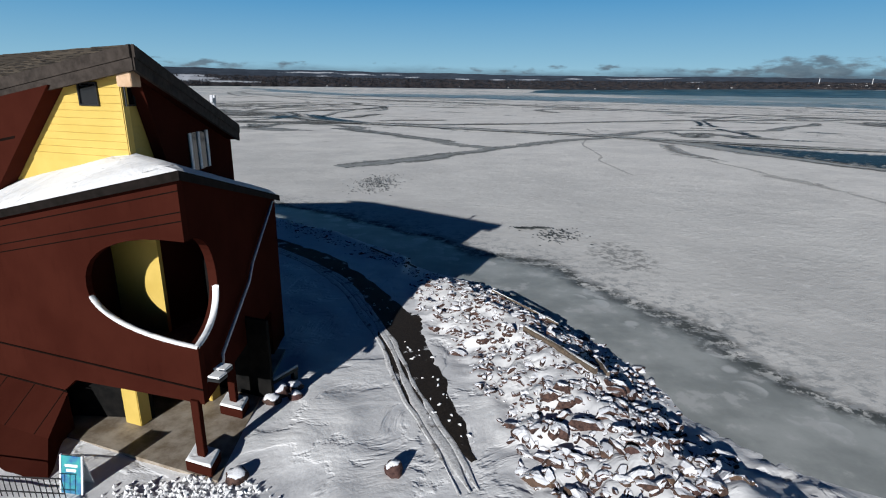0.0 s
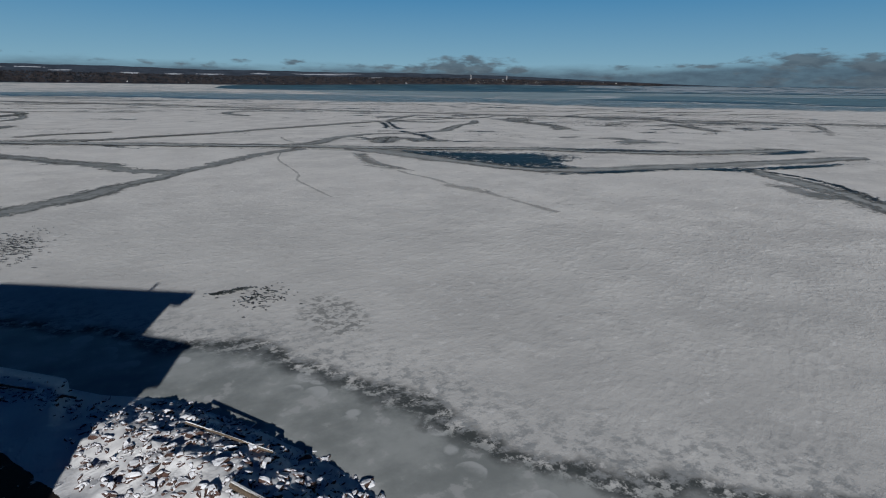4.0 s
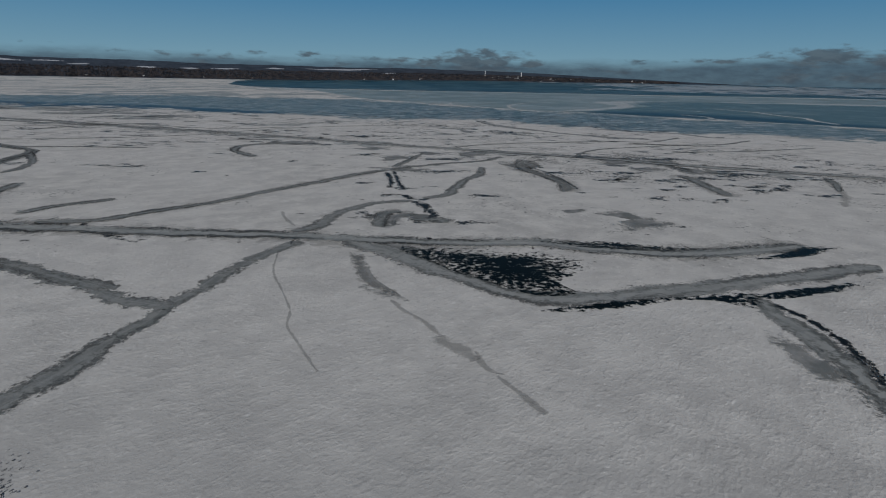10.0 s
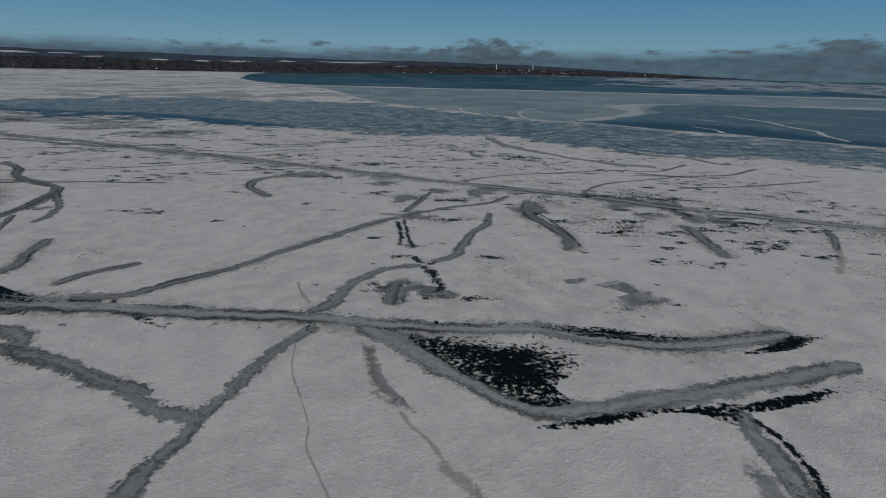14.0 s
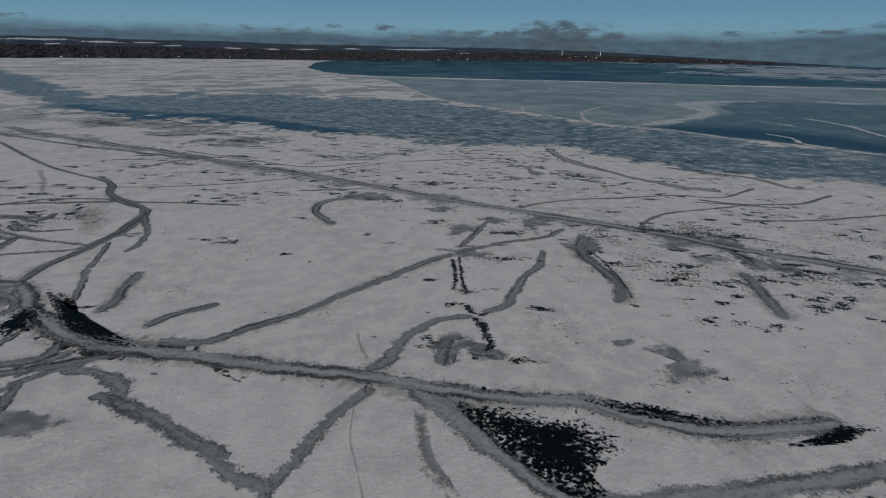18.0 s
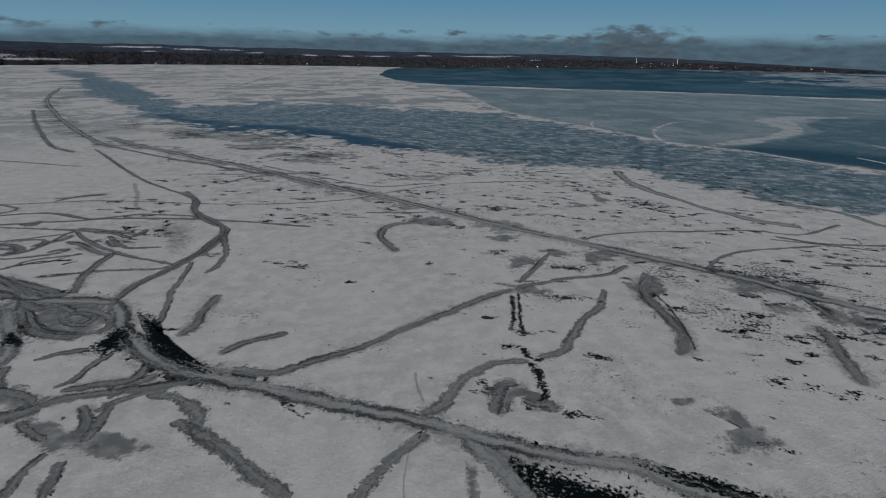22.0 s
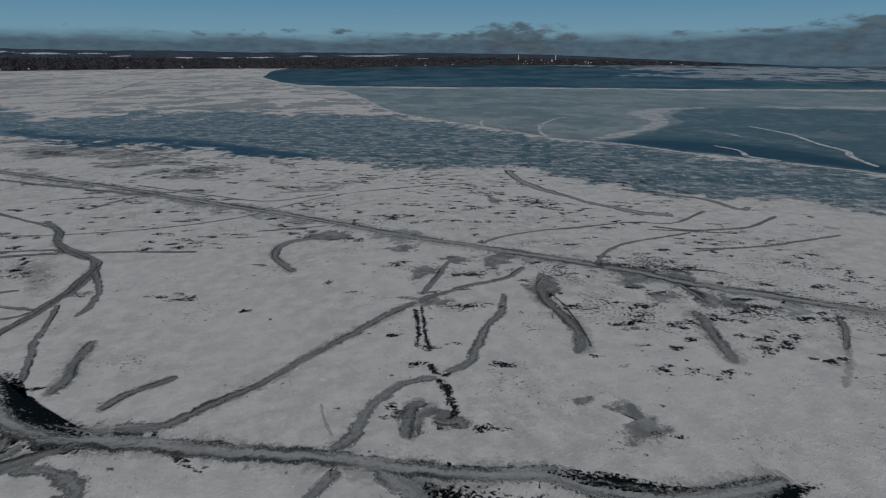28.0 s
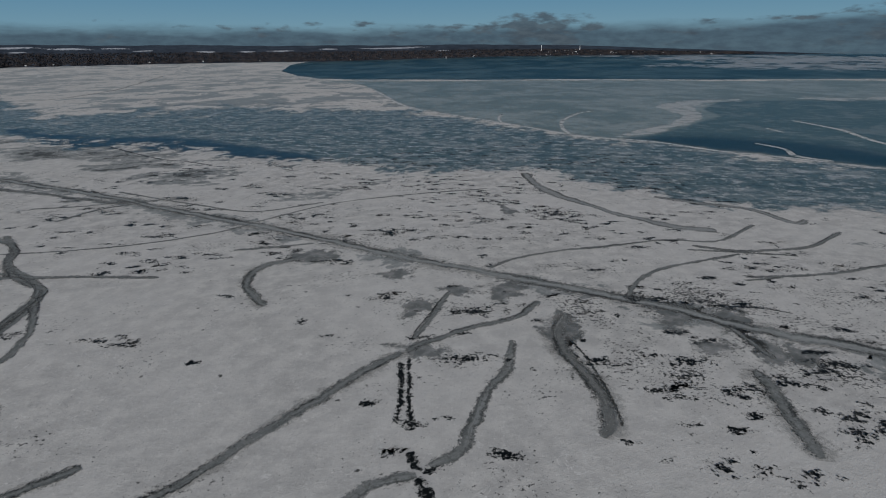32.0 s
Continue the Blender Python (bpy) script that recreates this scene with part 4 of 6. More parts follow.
wet_patch("258,146 250,145 238,146 229,150 226,158 234,160 247,157 259,151")
wet_patch("230,124 225,123 218,124 213,127 212,131 218,133 226,132 232,128")
wet_patch("204,152 200,151 194,151 190,153 190,158 195,160 201,159 205,156")
wet_patch("159,359 154,355 146,354 138,357 134,367 140,374 149,373 159,368")

grey_patch("217.2,214.3 230.4,214.3 230.1,205.1 215.1,196.2 209.6,202.2")
grey_patch("235.4,203.9 247.4,199.5 243.6,187.2 229.1,188.3")
grey_patch("231.9,186.6 235.6,180.0 228.6,169.7 225.6,173.7")
grey_patch("209.9,186.1 219.2,181.9 217.3,175.6 205.2,176.6")
grey_patch("160.0,265.3 176.2,269.0 175.3,255.6 158.5,250.0")
grey_patch("139.0,275.3 155.6,270.1 144.1,260.8")
grey_patch("115.4,267.0 127.7,268.8 130.7,256.8 115.3,254.3")
grey_patch("-89.2,186.3 -82.8,188.6 -73.1,179.3 -80.7,175.6")
grey_patch("-100.2,198.2 -94.8,201.1 -88.8,192.9 -93.5,190.3")
grey_patch("-78.5,170.2 -68.8,168.6 -52.4,155.6 -52.2,150.1 -61.5,152.7 -69.6,159.2")
grey_patch("47.6,117.6 48.8,113.6 46.8,102.5 47.2,95.0 44.6,97.4 43.6,103.8")
grey_patch("92.1,51.3 93.2,49.1 91.7,44.3 89.4,40.6 86.3,42.1 86.2,45.5")
grey_patch("-106.4,258.8 -96.7,263.1 -74.3,249.7 -65.5,229.6 -74.2,220.6 -91.3,229.9")
grey_patch("-121.0,262.2 -109.0,259.8 -99.8,241.5 -106.2,237.2")
grey_patch("113.6,305.3 134.9,303.8 126.8,292.4")
grey_patch("238.3,390.3 241.1,369.6 228.7,365.5")
grey_patch("131.8,127.2 136.6,123.5 136.8,116.7 138.4,109.3 136.5,104.6 129.0,106.9 124.2,110.8 126.3,115.2 132.3,116.8 128.6,122.5")
lead("-84.4,383.2 -72.6,384.9 -58.1,371.9 -51.0,336.1 -51.7,311.3 -58.3,307.7 -68.4,329.1", faint_mat, "grey_ice_patch", trails_root, False)
grey_patch("-61.4,160.4 -54.1,161.2 -43.3,155.2 -35.5,147.5 -43.5,144.6 -55.1,150.3")
grey_patch("-106.2,211.1 -96.5,205.2 -85.9,188.3 -88.9,180.0 -100.7,188.6")
grey_patch("177.2,232.2 178.5,222.0 167.5,209.4 162.1,211.1")
grey_patch("161.6,220.1 175.4,223.6 175.9,213.2 159.0,205.4")
grey_patch("76.1,148.6 81.4,143.3 84.4,137.8 79.4,135.6 74.8,141.8")
grey_patch("100.8,233.3 112.8,229.8 119.4,220.6 107.8,218.6")
grey_patch("63.6,151.1 74.8,153.0 76.8,149.3 66.1,140.3")
grey_patch("59.0,130.1 66.8,123.7 58.2,114.6 53.7,119.6")
grey_patch("231.6,184.5 238.6,170.8 228.6,157.9 220.2,164.9")
grey_patch("238.6,170.8 246.5,160.1 234.6,154.5 230.5,159.3")
grey_patch("119.7,134.0 128.0,131.0 122.2,129.3")
grey_patch("179.2,230.5 164.9,218.6 166.0,202.6 181.1,219.5")
grey_patch("78.1,353.9 99.0,354.2 108.6,337.7 86.8,332.0")

# wet streaks that show through the snow, lying along the wind, thickest on the lee side of the long road
streaks = []
for x0, y0, x1, y1, count in ((60, 60, 330, 300, 90), (-40, 120, 120, 330, 20), (165, 105, 340, 235, 170), (110, 230, 420, 420, 230), (200, 380, 460, 620, 220), (-120, 330, 250, 640, 420), (-60, 150, 40, 300, 10)):
    for _ in range(int(count * 1.45)):
        x, y = rng.uniform(x0, x1), rng.uniform(y0, y1)
        if math.hypot(x, y) > 150 and noise.noise(Vector((x * 0.017, y * 0.017, 3.0))) + 0.3 * rng.normal() > 0.05:
            k = 1 + y / 700
            streaks.append((x, y, rng.uniform(1.5, 8) * k, rng.uniform(1.0, 3.4) * k, rng.normal(-0.42, 0.2)))
V, F, A = [], [], []
for x, y, a, b, turn in streaks:
    k = len(V)
    co, si = math.cos(turn), math.sin(turn)
    V.append((x, y, 0.03))
    A.append(0.0)
    for j in range(12):
        w = 2 * math.pi * j / 12
        px, py = a * math.cos(w), b * math.sin(w)
        V.append((x + px * co - py * si, y + px * si + py * co, 0.03))
        A.append(1.0)
    F += [(k, k + 1 + j, k + 1 + (j + 1) % 12) for j in range(12)]
streak_me = array_mesh("wet_streaks", np.array(V), np.array(F), speckle_mat)
set_attr(streak_me, "across", A)
tagged(new("wet_streaks", streak_me), "black wet ice showing through the snow in streaks", "wet ice", kind="stuff")

# two speckled dark patches near the shore
for px, py, ax, ay, count in ((-7.9, 65.3, 2.6, 6.0, 420), (6.8, 43.5, 0.9, 0.35, 120), (8.2, 43.7, 0.7, 0.25, 90), (9.3, 41.4, 1.9, 2.2, 150)):
    for _ in range(count):
        flecks.append((px + rng.normal(0, ax * 0.5), py + rng.normal(0, ay * 0.5), rng.uniform(0.05, 0.16), rng.uniform(0.03, 0.065), rng.normal(-0.7, 0.4)))


def scatter_plates(name, rows, z0, thick, mat, label, category, sides=6):
    """Many small ragged plates of ice joined into one mesh."""
    V, F = [], []
    for x, y, a, b, turn in rows:
        k = len(V)
        co, si = math.cos(turn), math.sin(turn)
        for j in range(sides):
            w = 2 * math.pi * j / sides
            r = 1 + 0.35 * rng.normal()
            px, py = a * r * math.cos(w), b * r * math.sin(w)
            V.append((x + px * co - py * si, y + px * si + py * co, z0))
        V.append((x, y, z0 + thick * rng.uniform(0.6, 1.4)))
        F += [(k + j, k + (j + 1) % sides, k + sides) for j in range(sides)]
    me = array_mesh(name, np.array(V), np.array(F), mat, False)
    return tagged(new(name, me), label, category, kind="stuff")


scatter_plates("dark_ice_rubble", flecks, 0.075, 0.06, dark_ice_mat, "dark wet scraps of broken ice strewn over the snow", "ice rubble")
scatter_plates("frost_tufts", tufts, 0.06, 0.12, tuft_mat, "tufts of white rime on the refrozen cracks", "rime", 5)


# ---- far shore ----
def make_far_land():
    m = Mat("winter_woods")
    z = m.noise(0.012, 6, 0.7, m.scaled(m.pos, (1, 1, 3)))
    q = m.noise(0.05, 5, 0.7)
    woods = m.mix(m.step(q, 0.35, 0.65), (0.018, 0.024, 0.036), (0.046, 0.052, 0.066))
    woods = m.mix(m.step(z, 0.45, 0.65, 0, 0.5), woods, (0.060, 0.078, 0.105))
    # distance haze put into the colour: bluer and paler towards the crest
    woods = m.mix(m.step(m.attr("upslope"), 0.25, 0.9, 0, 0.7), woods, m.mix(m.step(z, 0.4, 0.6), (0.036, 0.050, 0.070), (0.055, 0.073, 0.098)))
    f = m.step(m.math("ADD", m.attr("field"), m.math("MULTIPLY", m.math("SUBTRACT", q, 0.5), 2.6)), -0.15, 0.25)
    return m.done(m.mix(f, woods, (0.42, 0.44, 0.48)), 0.9, 0, 0.1)


def make_tree():
    m = Mat("bare_trees")
    q = m.noise(0.03, 4, 0.6)
    return m.done(m.mix(m.step(q, 0.35, 0.65), (0.012, 0.015, 0.020), (0.054, 0.045, 0.044)), 0.95, 0, 0.1)


far_mat, tree_mat = make_far_land(), make_tree()
SHORE_AZ = [-180, -70, -40, -25, -20, -12, 0, 8, 14, 20, 30, 45, 56, 60, 180]
SHORE_R = [3300, 3400, 3800, 4080, 4230, 4480, 4540, 4520, 4400, 4480, 4600, 4700, 4880, 4935, 4935]
HILL_AZ = [-180, -60, -25, -12, 0, 15, 25, 35, 45, 52, 58, 180]
HILL_Z = [108, 124, 134, 132, 124, 108, 96, 80, 46, 19, 0, 0]


def shore_r(a):
    return np.interp(a, SHORE_AZ, SHORE_R) + 25 * np.sin(a * 1.9) + 14 * np.sin(a * 5.3)


def hill(x, y):
    r, a = np.hypot(x, y), np.degrees(np.arctan2(x, y))
    rs = shore_r(a)
    s = np.clip((r - rs) / (4945 - rs), 0, 1)
    wave = 1 + 0.02 * np.sin(a * 0.5 + 1) + 0.012 * np.sin(a * 2.1)
    return lift(x, y) + np.interp(a, HILL_AZ, HILL_Z) * wave * s ** 0.8 + np.clip(r - rs, -1, 0) * 0.4 + 1.5


haz = np.arange(-70, 58.6, 0.2)
hs = np.concatenate([[-0.004], np.linspace(0, 1, 26)])
HA, HS = np.meshgrid(haz, hs)
HR = shore_r(HA) + HS * (4945 - shore_r(HA))
hx, hy = (HR * np.sin(np.radians(HA))).ravel(), (HR * np.cos(np.radians(HA))).ravel()
hk = np.arange((len(hs) - 1) * (len(haz) - 1))
hk = (hk // (len(haz) - 1)) * len(haz) + hk % (len(haz) - 1)
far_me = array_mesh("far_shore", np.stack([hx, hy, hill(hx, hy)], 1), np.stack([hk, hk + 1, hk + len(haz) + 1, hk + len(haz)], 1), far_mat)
# snowy clearings on the slopes: degrees, place up the slope, half sizes
FIELDS = [(-25.5, 0.27, 4.2, 0.12), (-20.5, 0.15, 3.0, 0.045), (-24, 0.42, 1.6, 0.06), (-13, 0.8, 2.6, 0.05), (-8.5, 0.74, 1.6, 0.05), (-5, 0.78, 1.2, 0.03), (2, 0.52, 0.9, 0.05),
          (5.5, 0.55, 0.7, 0.05), (8.5, 0.6, 1.2, 0.04), (-3, 0.62, 0.9, 0.03), (13, 0.68, 0.9, 0.05), (18.5, 0.72, 2.4, 0.05), (21, 0.8, 1.6, 0.04), (24, 0.45, 0.8, 0.03), (-12, 0.55, 0.7, 0.03)]
fv = np.full(hx.shape, -1.0)
for fa, fs, wa, ws in FIELDS:
    fv = np.maximum(fv, 1 - np.hypot((HA.ravel() - fa) / wa, (HS.ravel() - fs) / ws))
set_attr(far_me, "field", fv)
# drives the painted haze tint
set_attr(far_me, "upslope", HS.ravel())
tagged(new("backdrop", far_me), "low wooded hills with snowy clearings along the far shore", "far shore", kind="structure")


def far_trees(count):
    """Bare woods of the far shore: small crowns joined into one mesh."""
    a = rng.uniform(-50, 52, count)
    s = rng.uniform(0, 0.62, count) ** 1.5
    rs = shore_r(a)
    r = rs + 4 + s * (4930 - rs)
    x, y = r * np.sin(np.radians(a)), r * np.cos(np.radians(a))
    keep = np.ones(count, bool)
    for fa, fs, wa, ws in FIELDS:
        keep &= np.hypot((a - fa) / wa, (s - fs) / ws) > 0.9
    keep &= np.interp(a, HILL_AZ, HILL_Z) > 12
    x, y = x[keep], y[keep]
    z = hill(x, y)
    h, w = rng.uniform(4, 10, len(x)), rng.uniform(2.5, 6, len(x))
    V, F = [], []
    for i in range(len(x)):
        k = len(V)
        t = rng.uniform(0, 6)
        for lv, wd in ((0.0, 0.35), (0.45, 1.0), (0.8, 0.7)):
            for j in range(3):
                an = t + lv + j * 2.0944
                V.append((x[i] + wd * w[i] * math.cos(an), y[i] + wd * w[i] * math.sin(an), z[i] - 1 + lv * h[i]))
        V.append((x[i], y[i], z[i] + h[i]))
        for lv in (0, 3):
            for j in range(3):
                p, q = k + lv + j, k + lv + (j + 1) % 3
                F += [(p, q, q + 3), (p, q + 3, p + 3)]
        F += [(k + 6 + j, k + 6 + (j + 1) % 3, k + 9) for j in range(3)]
    me = array_mesh("far_woods", np.array(V), np.array(F), tree_mat, False)
    tagged(new("far_woods", me), "dark bare winter woods along the far shore", "woods", kind="stuff")


far_trees(26000)


# ---- near shore: land, road, rubble ----
def snow_bumps(m, k=1.0):
    """Wind-carved snow: long scalloped ridges with a fine crust."""
    a = m.noise(0.5, 5, 0.55, m.turned(m.pos, (0.7, 1, 1), 40), 0.5)
    c = m.noise(2.2, 4, 0.55, m.turned(m.pos, (0.8, 1, 1), 35), 0.3)
    b = m.noise(9, 4, 0.6)
    ledge = m.step(a, 0.46, 0.53)
    m.bump(m.math("ADD", m.math("ADD", m.math("MULTIPLY", ledge, 0.16), m.math("MULTIPLY", c, 0.12)), m.math("ADD", m.math("MULTIPLY", a, 0.8), m.math("MULTIPLY", b, 0.03))), 0.6 * k, 0.32)
    return a


def make_snow():
    m = Mat("drifted_snow")
    a = snow_bumps(m)
    dirt = m.noise(0.7, 7, 0.7)
    c = m.mix(m.step(a, 0.3, 0.7), (0.68, 0.675, 0.675), (0.78, 0.77, 0.755))
    return m.done(m.mix(m.step(dirt, 0.62, 0.75, 0, 0.25), c, (0.45, 0.43, 0.41)), 0.75, 0, 0.3)


def make_asphalt():
    m = Mat("wet_gravel_road")
    n, f = m.noise(0.9, 7, 0.7), m.noise(14, 4, 0.7)
    c = m.mix(m.step(f, 0.35, 0.7), (0.009, 0.006, 0.0045), (0.032, 0.023, 0.016))
    c = m.mix(m.step(n, 0.60, 0.66, 0, 0.9), c, (0.6, 0.6, 0.6))
    m.bump(f, 0.5, 0.03)
    return m.done(c, 0.8, 0, 0.3)


def make_stone():
    """Quarry stone with a cap of snow on what faces up."""
    m = Mat("snowy_stone")
    n, f = m.noise(3.2, 6, 0.7), m.noise(9, 5, 0.65)
    r = m.rnd()
    base = m.mix(m.step(f, 0.3, 0.7), (0.022, 0.012, 0.011), (0.105, 0.058, 0.045))
    base = m.mix(m.step(r, 0.6, 0.95, 0, 0.5), base, (0.18, 0.12, 0.075))
    base = m.mix(m.step(r, 0.0, 0.25, 0.6, 0), base, (0.07, 0.03, 0.03))
    sepn = m.n.new("ShaderNodeSeparateXYZ")
    m.l.new(m.geo.outputs["Normal"], sepn.inputs[0])
    up = m.math("ADD", sepn.outputs["Z"], m.math("MULTIPLY", m.math("SUBTRACT", n, 0.5), 1.1))
    m.bump(f, 0.6, 0.05)
    return m.done(m.mix(m.step(up, 0.68, 0.78), base, SNOW), 0.85, 0, 0.25)


def make_packed():
    m = Mat("packed_snow")
    n, k = m.noise(1.5, 6, 0.7), m.noise(11, 4, 0.7)
    m.bump(k, 0.6, 0.03)
    c = m.mix(m.step(k, 0.4, 0.65), (0.50, 0.49, 0.48), (0.72, 0.71, 0.70))
    return m.done(m.mix(m.step(n, 0.55, 0.65, 0, 0.8), c, (0.08, 0.065, 0.055)), 0.8, 0, 0.2)


packed_mat = make_packed()
snow_mat, road_mat, stone_mat = make_snow(), make_asphalt(), make_stone()
GROUND = 1.0
LAND = SHORE + [(60, -90), (-90, -90), (-90, 75)]
RUBBLE = pairs("3.2,9.0 2.7,11.7 2.2,13.8 1.95,15.7 1.3,18.0 0.5,20.2 -0.4,22.5 -1.3,25.3 -1.5,27.0 -0.2,29.6 2.4,30.0 5.0,26.6 6.9,22.9 8.0,19.8 8.4,17.8 8.2,16.4 8.2,15.4 8.6,12.5 6.6,9.6 5.0,8.0")


def ground_z(x, y):
    """Height of the land: a bank at the shore, drifts on top, the rubble heap a little higher."""
    x, y = np.atleast_1d(np.asarray(x, float)), np.atleast_1d(np.asarray(y, float))
    s = inside_and_distance(x, y, LAND)
    low = smooth01((x - 8.2) / 2.2) * smooth01((y + 10) / 8)      # the shore lies lower beyond the stones
    z = -0.15 + (GROUND + 0.15 - 0.70 * low) * smooth01((s + 1.1) / np.where(x > -2, 6.0 - 1.4 * low, 3.0))
    rb = inside_and_distance(x, y, RUBBLE)
    z += 0.52 * smooth01((rb + 0.2) / 3.4)
    rr = smooth01((rb + 1.0) / 1.5)
    wob = np.array([noise.noise(Vector((a * 0.33, b * 0.33, 0))) * 0.16 + noise.noise(Vector((a * 0.95, b * 0.7, 5))) * 0.10 for a, b in zip(x, y)])
    road = np.minimum(inside_and_distance(x, y, ROAD_MID, False), 8)
    z += np.array([noise.noise(Vector((a * 1.9, b * 1.9, 9))) * 0.24 + noise.noise(Vector((a * 0.8, b * 1.1, 2))) * 0.2 for a, b in zip(x, y)]) * np.maximum(rr, 0.6 * smooth01((x - 8.3) / 1.5)) * smooth01((s - 0.1) / 1.0)
    z += np.array([abs(noise.noise(Vector((a * 2.6, b * 3.2, 4)))) * 0.20 for a, b in zip(x, y)]) * smooth01((x - 7.8) / 1.5) * smooth01((s - 0.05) / 0.6)
    z += wob * smooth01((road - 1.4) / 1.2) * smooth01((s - 0.2) / 1.5)
    # the drift between the terrace and the road
    z += 0.22 * np.exp(-((x + 3.3) ** 2 / 2.5 + (y - 14.0) ** 2 / 12)) + 0.3 * np.exp(-((x - 12.5) ** 2 + (y - 10) ** 2) / 8)
    return z


ROAD_MID = pairs("3.5,7.5 1.6,10.5 0.25,13.7 -0.6,16.2 -1.9,20.1 -3.8,24.6 -6.8,30.0 -12.0,35.4 -22,42 -40,52")
gx = np.concatenate([np.arange(-90, -20, 4), np.arange(-20, 20, 0.22), np.arange(20, 60.1, 2)])
gy = np.concatenate([np.arange(-90, 4, 4), np.arange(4, 46, 0.22), np.arange(46, 76, 2)])
GX, GY = np.meshgrid(gx, gy)
gz = ground_z(GX.ravel(), GY.ravel())
gk = np.arange((len(gy) - 1) * (len(gx) - 1))
gk = (gk // (len(gx) - 1)) * len(gx) + gk % (len(gx) - 1)
land_me = array_mesh("land", np.stack([GX.ravel(), GY.ravel(), gz], 1), np.stack([gk, gk + 1, gk + len(gx) + 1, gk + len(gx)], 1), snow_mat)
tagged(new("ground_snow", land_me), "drifted snow on the land beside the lake", "snowy ground", kind="structure")


def strip(name, pts, half, dz, mat, ragged, label, category, kind="structure", step=0.3):
    c = spline(pts, step)
    tan = np.gradient(c, axis=0)
    tan /= np.linalg.norm(tan, axis=1)[:, None] + 1e-9
    nor = np.stack([-tan[:, 1], tan[:, 0]], 1)
    n = len(c)
    rows = []
    el, er = frayed(n, ragged, 1), frayed(n, ragged, 1)
    half = half * np.clip(np.arange(n) * step / 1.6, 0.08, 1)
    for u in np.linspace(-1, 1, 7):
        xy = c + nor * (half * u + (el if u < 0 else er) * abs(u))[:, None]
        edge = -0.03 if abs(u) == 1 else 0
        rows.append(np.column_stack([xy, ground_z(xy[:, 0], xy[:, 1]) + dz + edge]))
    k = np.arange(n - 1)
    F = np.concatenate([np.stack([j * n + k, j * n + k + 1, (j + 1) * n + k + 1, (j + 1) * n + k], 1) for j in range(6)])
    return tagged(new(name, array_mesh(name, np.concatenate(rows), F[:, ::-1], mat)), label, category, kind=kind)


strip("road", pairs("1.05,12.9 0.15,14.4 -0.4,16.0 -0.85,17.8 -1.4,20.1 -3.25,25.0 -6.1,30.1 -9.1,33.0 -12.4,36.0 -22,42.6 -36,51"), 0.86, 0.02, road_mat, 0.38, "dark wet gravel road with thawed patches", "road")
for off in (-0.22, 0.08, 0.34):
    strip("tyre_track", [(x + off * 0.9, y + off * 0.35) for x, y in pairs("0.75,11.6 0.2,13.2 -0.5,14.9 -1.13,16.5 -2.0,19.5 -3.4,23.1 -5.9,28.1 -10.05,32.8 -13,35")], 0.12, 0.036, packed_mat, 0.12, "packed snow in a tyre track along the road", "tyre track")


def stone_mesh(seed):
    """A rough slab with a soft snowy back and steep sides."""
    r = np.random.default_rng(seed)
    bm = bmesh.new()
    bmesh.ops.create_icosphere(bm, subdivisions=2, radius=1)
    ax = (r.uniform(0.9, 1.5), r.uniform(0.45, 0.8))
    off = Vector((seed * 7.3, 0, 0))
    cuts = [(Vector((math.cos(w), math.sin(w), r.uniform(-0.3, 0.9))).normalized(), r.uniform(0.5, 0.85)) for w in r.uniform(0, 6.28, 8)]
    for v in bm.verts:
        k = 1 + 0.5 * noise.noise(v.co * 1.4 + off) + 0.12 * noise.noise(v.co * 3.5 + off)
        p = v.co * k
        for n, d in cuts:
            over = p.dot(n) - d
            if over > 0:
                p -= n * over
        v.co = Vector((p.x * ax[0], p.y * ax[1], math.copysign(abs(p.z) ** 0.7, p.z) * 0.55 + 0.08 * noise.noise(v.co * 2.6 + off)))
    me = bpy.data.meshes.new("stone")
    bm.to_mesh(me)
    bm.free()
    me.materials.append(stone_mat)
    return me


stone_set = [stone_mesh(i) for i in range(14)]
bank = tagged(new("rubble_bank"), "bank of snow-capped quarry stones along the shore", "stone bank", kind="structure")
srng = np.random.default_rng(21)
placed = []
while len(placed) < 2100:
    x, y = srng.uniform(-2.5, 10), srng.uniform(8.5, 31)
    rb = inside_and_distance(np.array([x]), np.array([y]), RUBBLE)[0]
    if rb < -0.25 or (rb < 0.3 and srng.random() < 0.5):
        continue
    placed.append((x, y))
placed.sort(key=lambda p: p[1])
# a sparser line of stones along the shaded shore behind the house
for _ in range(420):
    k = srng.random()
    placed.append((-0.6 - 15 * k + srng.normal(0, 0.6), 31.0 + 13.5 * k - 1.2 + srng.normal(0, 0.6)))
pz = ground_z([p[0] for p in placed], [p[1] for p in placed])
loose_v, loose_f = [], []
for i, ((x, y), z) in enumerate(zip(placed, pz)):
    size = float(np.clip(srng.lognormal(-1.72, 0.40), 0.08, 0.45)) * (1.25 if y < 15 else 0.8 if y > 24 else 1.0) * (0.55 if i % 3 == 2 else 1.0)
    m = pose(x, y, z - size * 0.22, srng.uniform(-26, 26), srng.uniform(-26, 26), srng.uniform(0, 360)) @ Matrix.Scale(size, 4)
    src = stone_set[i % 14]
    if i < 300:
        ob = new("stone", src)
        ob.parent = bank
        ob.matrix_basis = m
    else:
        k = len(loose_v)
        loose_v += [m @ v.co for v in src.vertices]
        loose_f += [[k + j for j in p.vertices] for p in src.polygons]
part("loose_stones", mesh("loose_stones", loose_v, loose_f, stone_mat), None, bank)["kind"] = "stuff"

